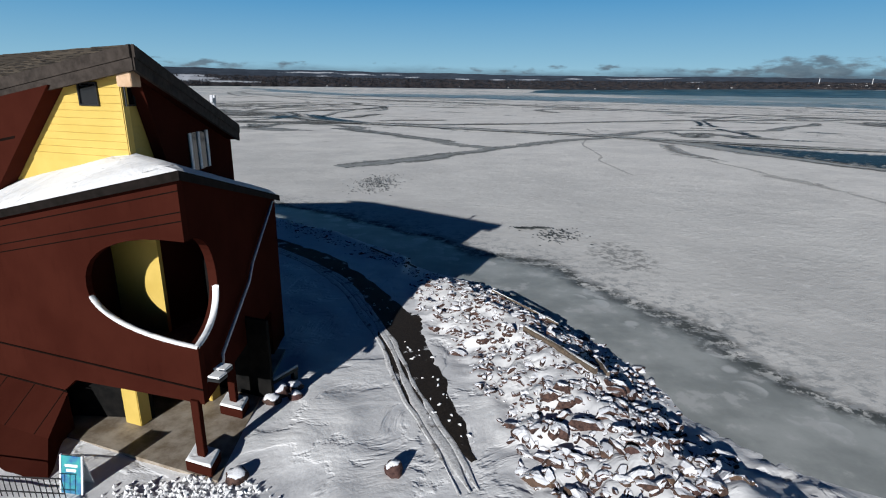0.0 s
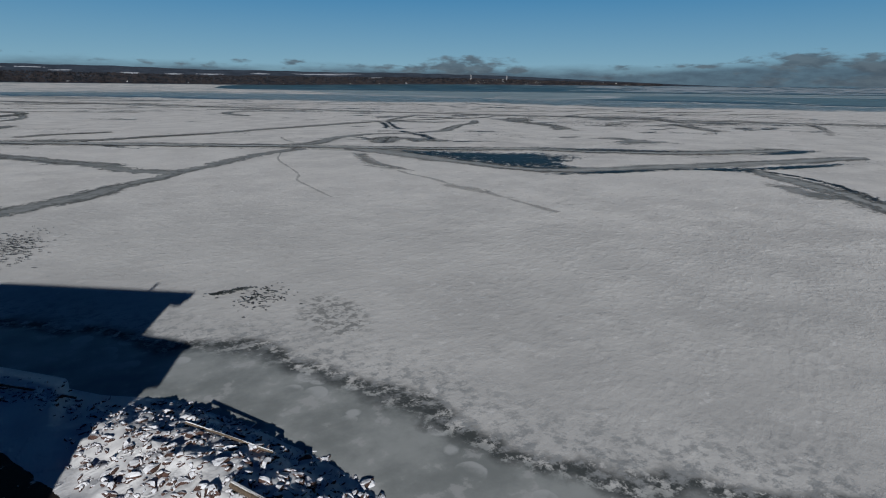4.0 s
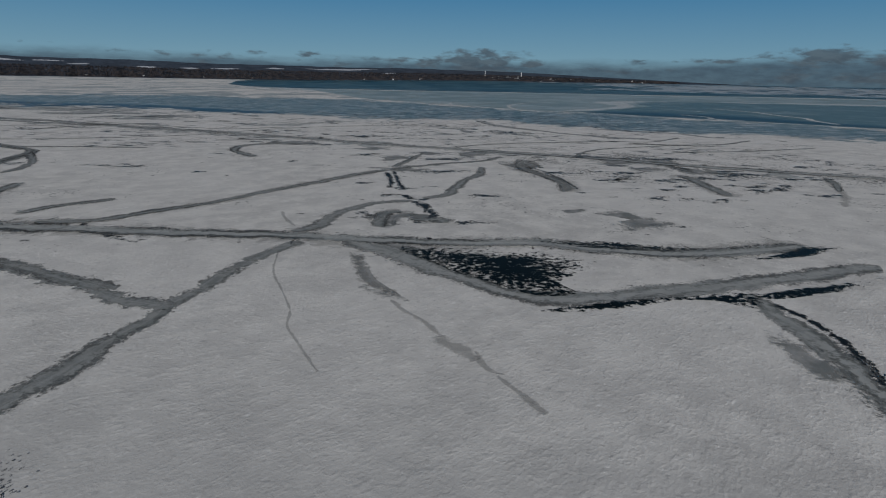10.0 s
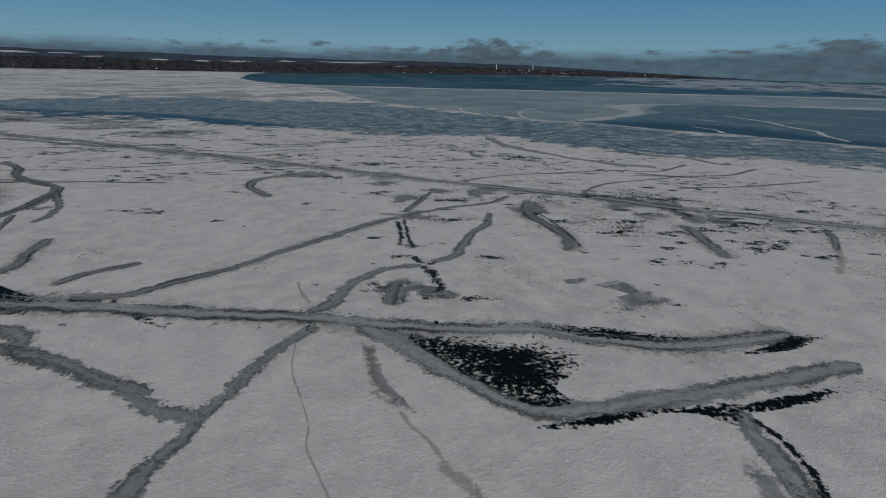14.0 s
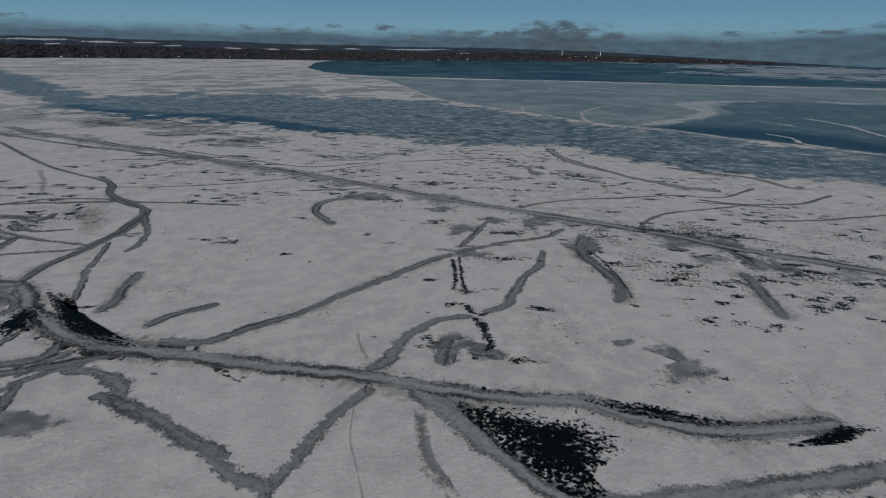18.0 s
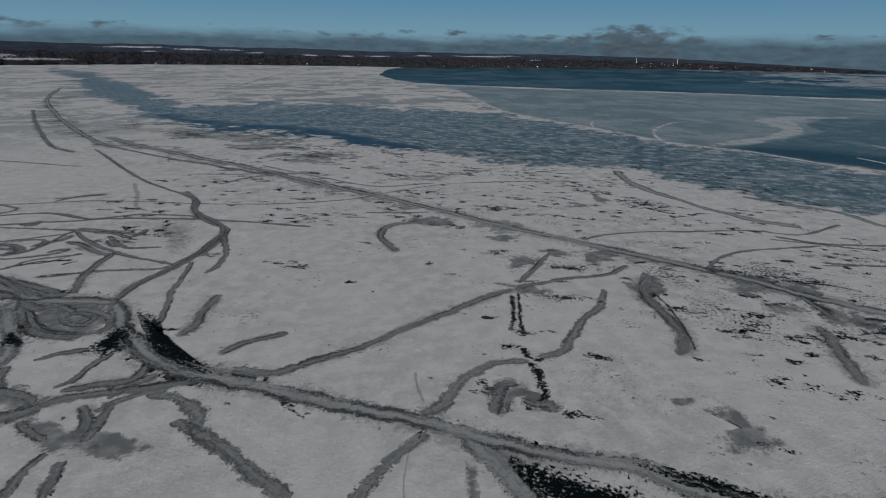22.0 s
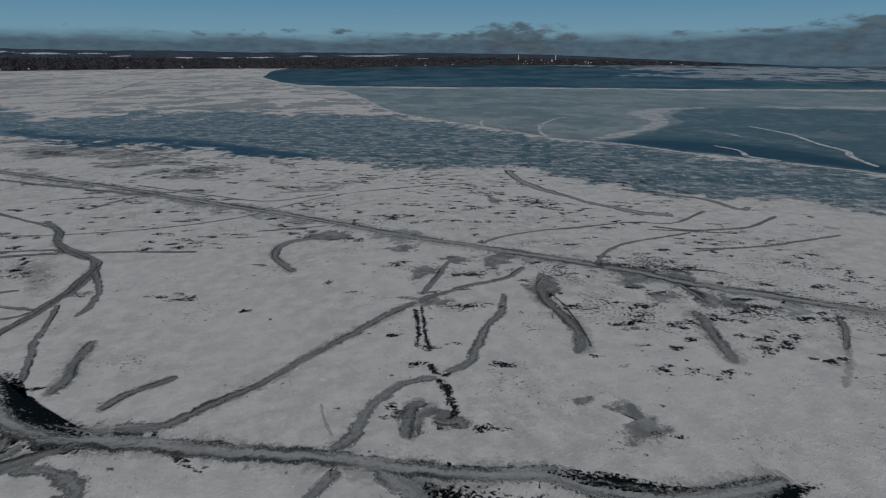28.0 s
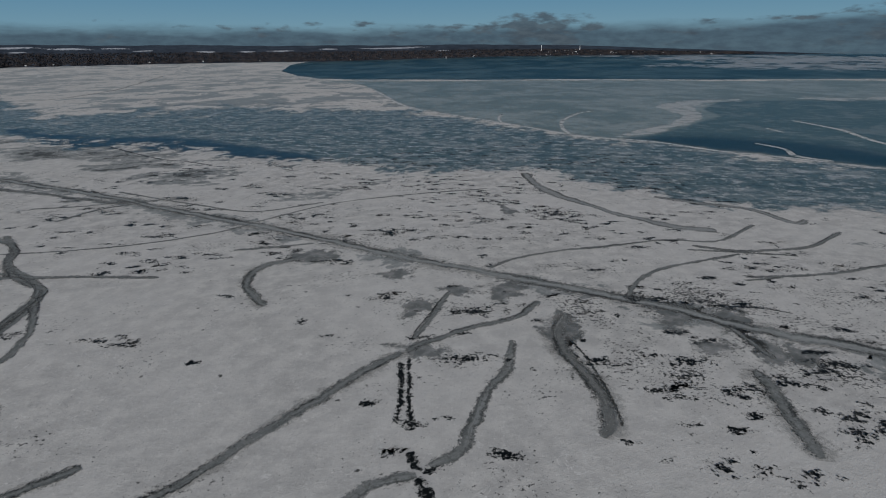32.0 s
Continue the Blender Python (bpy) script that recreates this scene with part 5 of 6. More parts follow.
# clods of snow thrown on the bare road
clod_v, clod_f = [], []
for i in range(46):
    q = ROAD_MID[2 + i % 4]
    k0, k1 = np.array(ROAD_MID[2 + i % 4]), np.array(ROAD_MID[3 + i % 4])
    x, y = k0 + (k1 - k0) * srng.random() + srng.normal(0, 0.4, 2) + (0.45, 0)
    size = srng.uniform(0.03, 0.085)
    m = pose(x, y, float(ground_z(x, y)[0]) + 0.03, srng.uniform(-20, 20), srng.uniform(-20, 20), srng.uniform(0, 360)) @ Matrix.Scale(size, 4)
    k = len(clod_v)
    clod_v += [m @ v.co for v in stone_set[i % 14].vertices]
    clod_f += [[k + j for j in p.vertices] for p in stone_set[i % 14].polygons]
tagged(new("snow_clods", mesh("snow_clods", clod_v, clod_f, snow_mat, True)), "clods of snow thrown on the dark road", "snow clods", kind="stuff")

# the far town: small pale houses, a tank and two masts on the shore hill
far_pale_mat, roof_far_mat = Mat("far_paint").done((0.62, 0.62, 0.62), 0.8), tree_mat


def far_house(a, up, w, h, group):
    rs = float(shore_r(a))
    r = rs + 8 + up * (4930 - rs)
    x, y = r * math.sin(radians(a)), r * math.cos(radians(a))
    z = float(hill(np.array([x]), np.array([y]))[0]) - 1
    ob = tagged(new("far_house"), "small pale house on the far shore hill", "house", group=group)
    ob.matrix_basis = pose(x, y, z, 0, 0, -a + srng.uniform(-25, 25))
    bm = bmesh.new()
    bmesh.ops.create_cube(bm, size=1, matrix=Matrix.Translation((0, 0, h / 2)) @ Matrix.Diagonal((w, w * 0.7, h, 1)))
    part("wall", bm, far_pale_mat, ob)
    bm = bmesh.new()
    q = [bm.verts.new(c) for c in ((-w * 0.55, -w * 0.4, h), (w * 0.55, -w * 0.4, h), (w * 0.55, w * 0.4, h), (-w * 0.55, w * 0.4, h), (-w * 0.55, 0, h + w * 0.3), (w * 0.55, 0, h + w * 0.3))]
    for f in ((0, 1, 5, 4), (2, 3, 4, 5), (0, 4, 3), (1, 2, 5), (3, 2, 1, 0)):
        bm.faces.new([q[i] for i in f])
    part("roof", bm, roof_far_mat, ob)


for i in range(46):
    far_house(srng.uniform(34, 49), srng.uniform(0.0, 0.45), srng.uniform(7, 14), srng.uniform(3, 6), "far town houses")
for a in (-12.2, -9.4, -3.1, 1.8, 6.3, 11.0, 15.2, 18.4, 21.5, 24.2, 27.0):
    far_house(a + srng.normal(0, 0.4), srng.uniform(0.0, 0.03), srng.uniform(9, 16), srng.uniform(4, 6), "far shore houses")
for a, hgt in ((33.6, 48), (37.2, 44)):
    rs = float(shore_r(a))
    r = rs + 90
    x, y = r * math.sin(radians(a)), r * math.cos(radians(a))
    z = float(hill(np.array([x]), np.array([y]))[0])
    bm = bmesh.new()
    bmesh.ops.create_cone(bm, cap_ends=True, segments=8, radius1=2.2, radius2=1.4, depth=hgt, matrix=Matrix.Translation((x, y, z + hgt / 2 - 2)))
    tagged(part("far_chimney", bm, far_pale_mat), "tall pale chimney on the far shore", "chimney", group="far chimneys")


# ---- the building ----
from mathutils.geometry import tessellate_polygon


def make_brown():
    m = Mat("brown_siding")
    n, f = m.noise(0.5, 5, 0.6), m.noise(6, 5, 0.6, m.scaled(m.pos, (1, 1, 0.15)))
    c = m.mix(m.step(n, 0.3, 0.7), (0.033, 0.0082, 0.0054), (0.042, 0.0108, 0.0070))
    c = m.mix(m.step(f, 0.55, 0.8, 0, 0.35), c, (0.021, 0.0052, 0.0034))
    m.bump(f, 0.15, 0.01)
    return m.done(c, 0.75, 0, 0.0)


def make_yellow():
    m = Mat("yellow_siding")
    n, f = m.noise(0.8, 5, 0.6), m.noise(8, 4, 0.6, m.scaled(m.pos, (1, 1, 0.2)))
    c = m.mix(m.step(n, 0.3, 0.7), (0.50, 0.345, 0.075), (0.57, 0.40, 0.10))
    m.bump(f, 0.12, 0.01)
    return m.done(m.mix(m.step(f, 0.6, 0.8, 0, 0.25), c, (0.40, 0.29, 0.08)), 0.55, 0, 0.35)


def make_plain(name, a, b, scale=3.0, rough=0.7, metal=0.0, relief=0.2, spec=0.4):
    m = Mat(name)
    n = m.noise(scale, 6, 0.65)
    m.bump(n, relief, 0.02)
    return m.done(m.mix(m.step(n, 0.3, 0.7), a, b), rough, metal, spec)


def make_shingle():
    m = Mat("shingles")
    n = m.noise(2.2, 5, 0.7)
    c = m.mix(m.rnd(), (0.016, 0.013, 0.011), (0.070, 0.056, 0.042))
    return m.done(m.mix(m.step(n, 0.5, 0.8, 0, 0.5), c, (0.055, 0.046, 0.036)), 0.9, 0, 0.2)


brown_mat, yellow_mat, shingle_mat = make_brown(), make_yellow(), make_shingle()
fascia_mat = make_plain("weathered_fascia", (0.024, 0.019, 0.016), (0.050, 0.040, 0.034), 4, 0.8, 0, 0.3, 0.1)
eave_mat = make_plain("dark_eave", (0.006, 0.005, 0.004), (0.013, 0.010, 0.009), 4, 0.8, 0, 0.2, 0.05)
# near-black colour that puts the shade of the porch and balcony into their walls
recess_shade_mat = make_plain("painted_recess_shade", (0.005, 0.005, 0.005), (0.012, 0.011, 0.010), 3, 0.85, 0, 0.2, 0.04)
black_mat = make_plain("black_steel", (0.012, 0.012, 0.013), (0.022, 0.022, 0.022), 6, 0.45, 0.3)
groove_mat = make_plain("dark_groove", (0.005, 0.003, 0.002), (0.009, 0.005, 0.004), 6, 0.9, 0, 0.1, 0.02)
white_mat = make_plain("white_trim", (0.66, 0.66, 0.66), (0.78, 0.78, 0.77), 5, 0.5)
zinc_mat = make_plain("grey_metal", (0.34, 0.35, 0.37), (0.46, 0.47, 0.49), 5, 0.4, 0.3)
concrete_mat = make_plain("slushy_concrete", (0.16, 0.12, 0.08), (0.36, 0.31, 0.25), 1.6, 0.6)
wood_mat = make_plain("old_timber", (0.07, 0.05, 0.036), (0.15, 0.11, 0.075), 7, 0.8)
glass_m = Mat("dark_glass")
glass_mat = glass_m.done((0.008, 0.009, 0.010), 0.06, 0, 0.6)

C0, DV, EV = Vector((-6.1, 12.35, 0)), Vector((-0.942, 0.336, 0)), Vector((-0.05, 0.999, 0))
RV = Vector((-0.8, 0.6, 0))                  # the upper ridge runs back this way
RL = Vector((-0.70, 0.714, 0))               # and the lower one
NF, NR = Vector((-0.336, -0.942, 0)), Vector((0.999, 0.05, 0))   # outward of the two fronts
UP = Vector((0, 0, 1))


def prism(outline, out, inn):
    """A slab: the outline (world points) from its outer face, moved by the vector out, to its inner one, moved by inn."""
    bm = bmesh.new()
    a, b = [bm.verts.new(p + out) for p in outline], [bm.verts.new(p + inn) for p in outline]
    for i, j, k in tessellate_polygon([outline]):
        bm.faces.new((a[i], a[j], a[k]))
        bm.faces.new((b[k], b[j], b[i]))
    n = len(a)
    for i in range(n):
        bm.faces.new((a[i], b[i], b[(i + 1) % n], a[(i + 1) % n]))
    return bm


def box(p, ax, ay, az_, bevel=0.0):
    """A block from a corner and three edge vectors."""
    bm = bmesh.new()
    q = [p, p + ax, p + ax + ay, p + ay]
    v = [bm.verts.new(c) for c in q] + [bm.verts.new(c + az_) for c in q]
    for f in ((3, 2, 1, 0), (4, 5, 6, 7), (0, 1, 5, 4), (1, 2, 6, 5), (2, 3, 7, 6), (3, 0, 4, 7)):
        bm.faces.new([v[i] for i in f])
    if bevel:
        bmesh.ops.bevel(bm, geom=list(bm.edges), offset=bevel, segments=2, affect="EDGES")
    return bm


def on_front(s, z):
    return C0 + DV * s + UP * z


def on_right(s, z):
    return C0 + EV * s + UP * z


def tube(pts, radius, sides=8):
    bm = bmesh.new()
    rings = []
    for i, p in enumerate(pts):
        t = (pts[min(i + 1, len(pts) - 1)] - pts[max(i - 1, 0)]).normalized()
        x = t.orthogonal().normalized()
        y = t.cross(x)
        rings.append([bm.verts.new(p + (x * math.cos(a) + y * math.sin(a)) * radius) for a in [2 * math.pi * j / sides for j in range(sides)]])
    for r0, r1 in zip(rings, rings[1:]):
        for j in range(sides):
            bm.faces.new((r0[j], r0[(j + 1) % sides], r1[(j + 1) % sides], r1[j]))
    bm.faces.new(rings[0][::-1])
    bm.faces.new(rings[-1])
    return bm


house = tagged(new("building"), "brown and yellow lakeside building with a round corner balcony", "building")


def front_top(s):
    return 9.12 - 0.225 * s


def right_top(s):
    return 9.12 - 0.255 * s


# front wall: notched by the round balcony opening at the corner and by the porch below
HOLE_Z, HOLE_UP, HOLE_DN, HOLE_F, HOLE_R = 5.85, 1.6, 1.17, 3.55, 1.75


def hole(side, count=20):
    """The half round of the opening from its foot to its crown, as (s, z)."""
    a = HOLE_F if side == "front" else HOLE_R
    out = []
    for i in range(count + 1):
        t = -math.pi / 2 + math.pi * i / count
        c, s = math.cos(t), math.sin(t)
        out.append((a * max(c, 0) ** 0.85, HOLE_Z + (HOLE_UP if s > 0 else HOLE_DN) * math.copysign(abs(s) ** 0.9, s)))
    return out


outline = [(0, front_top(0)), (15, front_top(15)), (15, 0.6), (6.2, 0.6), (6.2, 1.6), (4.7, 2.82), (0, 3.08)] + hole("front")
part("front_wall", prism([on_front(s, z) for s, z in outline], Vector(), -NF * 0.16), brown_mat, house, "smooth reddish-brown siding")
outline = [(0.003, right_top(0)), (8.4, right_top(8.4)), (8.4, 0.6), (6.6, 0.6), (6.6, 2.9), (0.003, 3.06)] + [(max(s, 0.003), z) for s, z in hole("right")]
part("side_wall", prism([on_right(s, z) for s, z in outline], Vector(), DV * 0.30), brown_mat, house)
# grooves in the siding: two below the roof edge, one over the porch, slanting ones on the bulkhead
for drop in (0.42, 0.92, 1.14):
    part("groove", prism([on_front(0.0, front_top(0) - drop), on_front(15, front_top(15) - drop), on_front(15, front_top(15) - drop - 0.03), on_front(0.0, front_top(0) - drop - 0.03)], NF * 0.004, NF * 0.0005), groove_mat, house)
part("drip_ledge", prism([on_front(-0.02, 3.52), on_front(15, 3.52), on_front(15, 3.48), on_front(-0.02, 3.48)], NF * 0.03, NF * 0.001), groove_mat, house)
# back and far walls close the house
FAR_F, FAR_R = on_front(15, 0), on_right(8.4, 0)
for a, b, za, zb in ((FAR_R, FAR_R + RV * 11, right_top(8.4), right_top(8.4)), (FAR_F, FAR_F + RV * 6, front_top(15), front_top(15)), (FAR_R + RV * 11, FAR_F + RV * 6, 6.6, 5.6)):
    n = (b - a).cross(UP).normalized() * 0.25
    part("back_wall", prism([a + UP * 0.6, b + UP * 0.6, b + UP * zb, a + UP * za], Vector(), -n), brown_mat, house)

# lower roof: two slopes from a level ridge that runs back from the prow
OVER = 0.35
prow = C0 - DV * 0.0 + (NF + NR).normalized() * OVER + UP * 9.2


def roof_slope(name, edge, run, drop, thick, mat, label=""):
    """A slope between the ridge and a raking edge."""
    p = [prow, prow + RL * 17, prow + RL * 17 + edge * run * 0.9 - UP * drop, prow + edge * run - UP * drop]
    return part(name, prism(p, UP * 0.0, -UP * thick), mat, house, label)


lf, lr = 15.3, 8.75
roof_slope("lower_roof", DV, lf, 0.225 * lf, 0.22, eave_mat)
roof_slope("lower_roof", EV, lr, 0.255 * lr, 0.22, eave_mat)


def snow_slab(name, corners, thick, parent=None, lab="thick smooth snow"):
    """A soft-edged layer of snow over a four-cornered slope."""
    n = 26
    V, F = [], []
    for i in range(n + 1):
        for j in range(n + 1):
            u, v = i / n, j / n
            p = corners[0] * (1 - u) * (1 - v) + corners[1] * u * (1 - v) + corners[2] * u * v + corners[3] * (1 - u) * v
            e = min(u, 1 - u, v, 1 - v)
            k = min(1, (e / 0.035)) ** 0.5
            w = noise.noise(p * 0.7) * 0.3 + noise.noise(p * 2.3) * 0.12
            V.append(p + UP * (thick * k * (1 + w) + 0.004))
    for i in range(n):
        for j in range(n):
            a = i * (n + 1) + j
            F.append((a, a + n + 1, a + n + 2, a + 1))
    me = mesh(name, V, F, snow_mat, True)
    return part(name, me, None, parent, lab)


rp = prow + UP * 0.0
snow_slab("roof_snow", [rp, rp + RL * 16, rp + RL * 16 + DV * lf * 0.9 - UP * 0.225 * lf, rp + DV * lf - UP * 0.225 * lf], 0.07, house)
snow_slab("roof_snow", [rp, rp + RL * 16, rp + RL * 16 + EV * lr * 0.9 - UP * 0.255 * lr, rp + EV * lr - UP * 0.255 * lr], 0.12, house)

# upper storey
A0 = Vector((-7.6, 14.0, 11.95))
AI = Vector((A0.x, A0.y, 0)) + DV * 0.85 + EV * 0.42


def on_up_front(s, z):
    return AI + DV * s + UP * z


def on_up_right(s, z):
    return AI + EV * s + UP * z


def up_front_top(s):
    return 11.40 - 0.19 * s


def up_right_top(s):
    return 11.45 - 0.318 * s


part("upper_front_wall", prism([on_up_front(0, 8.6), on_up_front(12, 6.2), on_up_front(12, up_front_top(12)), on_up_front(0, up_front_top(0))], Vector(), -NF * 0.2), yellow_mat, house, "yellow lapped boards")
part("upper_side_wall", prism([on_up_right(0.003, 8.6), on_up_right(7.1, 6.6), on_up_right(7.1, up_right_top(7.1)), on_up_right(0.003, up_right_top(0))], Vector(), DV * 0.2), yellow_mat, house, "yellow lapped boards in shade")
# lapped boards on the yellow front
for i in range(12):
    zl = 8.95 + i * 0.2
    sf, sr = min(6.2, (11.40 - zl - 0.185) / 0.19), min(2.4, (11.45 - zl - 0.185) / 0.318)
    if sf > 0.2:
        part("board", prism([on_up_front(0.0, zl), on_up_front(sf, zl), on_up_front(sf, zl + 0.185), on_up_front(0.0, zl + 0.185)], NF * 0.022, NF * 0.001), yellow_mat, house)
    if sr > 0.2:
        part("board", prism([on_up_right(0.0, zl), on_up_right(sr, zl), on_up_right(sr, zl + 0.185), on_up_right(0.0, zl + 0.185)], NR * 0.022, NR * 0.001), yellow_mat, house)
# slanted brown cladding that frames the yellow
part("slanted_cladding", prism([on_up_front(1.95, 11.0), on_up_front(12.2, 9.3), on_up_front(12.2, 6.2), on_up_front(5.1, 7.75)], NF * 0.50, NF * 0.03), brown_mat, house, "brown slanted cladding standing proud")
part("slanted_cladding", prism([on_up_right(0.28, 11.35), on_up_right(1.5, 8.5), on_up_right(7.15, 6.6), on_up_right(7.15, up_right_top(7.15))], NR * 0.35, NR * 0.03), brown_mat, house, "brown slanted cladding in shade")
part("cladding_groove", prism([on_up_front(3.6, 9.62), on_up_front(12, 8.2), on_up_front(12, 8.12), on_up_front(3.65, 9.54)], NF * 0.506, NF * 0.501), groove_mat, house)


def window(name, corner, ax, height, out, frame_mat, frame=0.05):
    """A pane in a frame, proud of the wall."""
    w = part(name, box(corner + out * 0.024, ax, out * 0.02, UP * height), glass_mat, house, "dark window")
    ux = ax.normalized()
    for p, x, z in ((corner - UP * frame, ax, frame), (corner + UP * height, ax, frame), (corner - ux * frame - UP * frame, ux * frame, height + 2 * frame), (corner + ax - UP * frame, ux * frame, height + 2 * frame)):
        part("frame", box(p + out * 0.024, x, out * 0.05, UP * z), frame_mat, w)
    return w


window("window", on_up_front(0.80, 10.52), DV * 0.62, 0.52, NF, black_mat)
window("window", on_up_right(0.12, 10.52), EV * 0.42, 0.52, NR, black_mat)
side_window = part("window", box(on_up_right(3.0, 8.3) + NR * 0.355, EV * 1.75, NR * 0.02, UP * 1.25), glass_mat, house, "dark window with white mullions")
for s in (3.05, 3.75, 4.5):
    part("mullion", box(on_up_right(s, 8.3) + NR * 0.36, EV * 0.16, NR * 0.05, UP * 1.25), white_mat, side_window)

# upper roof: two slopes from the level ridge, deep fascias, a soffit bracket at the prow
for edge, run, drop, nm in ((DV, 13.0, 2.15, "upper_roof"), (EV, 7.55, 2.38, "upper_roof")):
    p = [A0, A0 + RV * 15, A0 + RV * 15 + edge * run * 0.9 - UP * drop, A0 + edge * run - UP * drop]
    part(nm, prism(p, Vector(), -UP * 0.12), fascia_mat, house, "weathered roof deck")
    out = NF if edge is DV else NR
    part("fascia_board", prism([A0 + UP * 0.02, A0 + edge * run + UP * (0.02 - drop), A0 + edge * run + UP * (-0.28 - drop), A0 - UP * 0.28], out * 0.07, out * 0.002), fascia_mat, house, "weathered grey-brown fascia")
    part("fascia_board", prism([A0 - UP * 0.285, A0 + edge * run - UP * (0.285 + drop), A0 + edge * run - UP * (0.58 + drop), A0 - UP * 0.58], out * 0.035, -out * 0.06), fascia_mat, house)
    part("soffit", prism([A0 - UP * 0.5 + edge * 0.1, A0 + edge * run - UP * (0.5 + drop), A0 + edge * run - out * 0.9 - UP * (0.5 + drop), A0 - out * 0.9 - UP * 0.5 + edge * 0.5], Vector(), -UP * 0.04), brown_mat, house)
part("prow_bracket", box(A0 - UP * 0.98 + DV * 0.18 + EV * 0.05, DV * 0.5, EV * 0.5, UP * 0.42, 0.02), make_plain("tan_timber", (0.42, 0.27, 0.16), (0.52, 0.35, 0.22), 5), house, "tan timber bracket")
# shingle courses on the slope that shows
edge_n = DV * 13.0 - UP * 2.15
rest_v, rest_f = [], []
COURSES, ACROSS = 30, 30
for i in range(COURSES):
    for j in range(ACROSS):
        base = A0 + RV * (j / ACROSS * 13 + (0.2 if i % 2 else 0)) + edge_n * (i / COURSES * 0.62) + UP * 0.01
        a, b = edge_n * (0.62 / COURSES * 1.15), RV * (13 / ACROSS * 0.95)
        sh = noise.noise(base * 3.1) * 0.02
        q = [base + UP * 0.005, base + b + UP * 0.005, base + b + a + UP * (0.045 + sh), base + a + UP * (0.045 + sh)]
        q += [c - UP * 0.03 for c in q]
        fs = ((0, 1, 2, 3), (7, 6, 5, 4), (4, 5, 1, 0), (5, 6, 2, 1), (6, 7, 3, 2), (7, 4, 0, 3))
        if j < 10:
            part("shingle", mesh("shingle", q, fs, shingle_mat), None, house)
        else:
            k = len(rest_v)
            rest_v += q
            rest_f += [[k + c for c in f] for f in fs]
part("shingles_behind", mesh("shingles_behind", rest_v, rest_f, shingle_mat), None, house)["kind"] = "stuff"
# flue beyond the roof edge
flue = part("flue_pipe", tube([A0 + EV * 6.6 - UP * 2.6 - NR * 0.5, A0 + EV * 6.6 - UP * 1.35 - NR * 0.5], 0.09, 10), zinc_mat, house, "galvanised flue pipe")
for k in (-1, 1):
    part("flue_cap", box(A0 + EV * 6.6 - UP * 1.5 - NR * 0.5 + EV * (0.13 * k - 0.05) - NR * 0.05, EV * 0.1, NR * 0.1, UP * 0.26, 0.01), zinc_mat, flue)

# balcony inside the round opening
part("balcony_floor", prism([on_front(0.3, 3.9) - NF * 0.28 - NR * 0.28, on_front(6.5, 3.9) - NF * 0.28, on_front(6.5, 3.9) - NF * 3.2, on_right(3.2, 3.9) - NR * 0.28], Vector(), -UP * 0.25), wood_mat, house)
part("balcony_wall", prism([on_front(2.78, 3.9) - NF * 1.7, on_front(7, 3.9) - NF * 1.7, on_front(7, 7.9) - NF * 1.7, on_front(2.78, 7.9) - NF * 1.7], Vector(), -NF * 0.12), yellow_mat, house, "yellow inner wall")
part("balcony_return", prism([on_front(2.78, 3.9) - NF * 1.83, on_front(2.78, 3.9) - NF * 3.3, on_front(2.78, 7.9) - NF * 3.3, on_front(2.78, 7.9) - NF * 1.83], Vector(), DV * 0.12), brown_mat, house)
# black panel added where the balcony recedes into shade
part("balcony_shade_panel", prism([on_front(1.7, 3.9) - NF * 3.3, on_front(3.0, 3.9) - NF * 3.3, on_front(3.0, 7.9) - NF * 3.3, on_front(1.7, 7.9) - NF * 3.3], Vector(), -NF * 0.1), recess_shade_mat, house, "dark panel standing for the shaded depth of the balcony")
# side wall and ceiling are brown to keep the shaded recess dark
part("balcony_wall", prism([on_front(4.6, 3.9) - NF * 0.29, on_front(4.6, 3.9) - NF * 1.7, on_front(4.6, 7.9) - NF * 1.7, on_front(4.6, 7.9) - NF * 0.29], Vector(), DV * 0.12), brown_mat, house)
part("balcony_ceiling", prism([on_front(0.3, 7.75) - NF * 0.28 - NR * 0.3, on_front(6.5, 7.6) - NF * 0.28, on_front(6.5, 7.6) - NF * 2.7, on_right(2.6, 7.75) - NR * 0.3], Vector(), UP * 0.1), brown_mat, house)


def snow_on_sill(pts, inn, thick):
    """Snow lying on the lower rim of the opening."""
    bm = bmesh.new()
    rings = []
    for i, p in enumerate(pts):
        w = thick * (0.55 + 0.45 * math.sin(math.pi * min(1, (i + 0.5) / len(pts) * 1.3))) * (1 + 0.3 * noise.noise(p * 2))
        rings.append([bm.verts.new(c) for c in (p - inn * 0.03 - UP * 0.02, p - inn * 0.035 + UP * w * 0.75, p + inn * 0.05 + UP * w, p + inn * 0.10 + UP * w * 0.8, p + inn * 0.15, p + inn * 0.15 - UP * 0.02)])
    for r0, r1 in zip(rings, rings[1:]):
        for j in range(5):
            bm.faces.new((r0[j], r1[j], r1[j + 1], r0[j + 1]))
    return bm


part("sill_snow", snow_on_sill([on_front(s, z) for s, z in hole("front", 30)[:14]], -NF, 0.055), snow_mat, house, "snow on the sill", True)
part("sill_snow", snow_on_sill([on_right(s, z) for s, z in hole("right", 30)[:15]], -NR, 0.10), snow_mat, house, "snow on the sill", True)

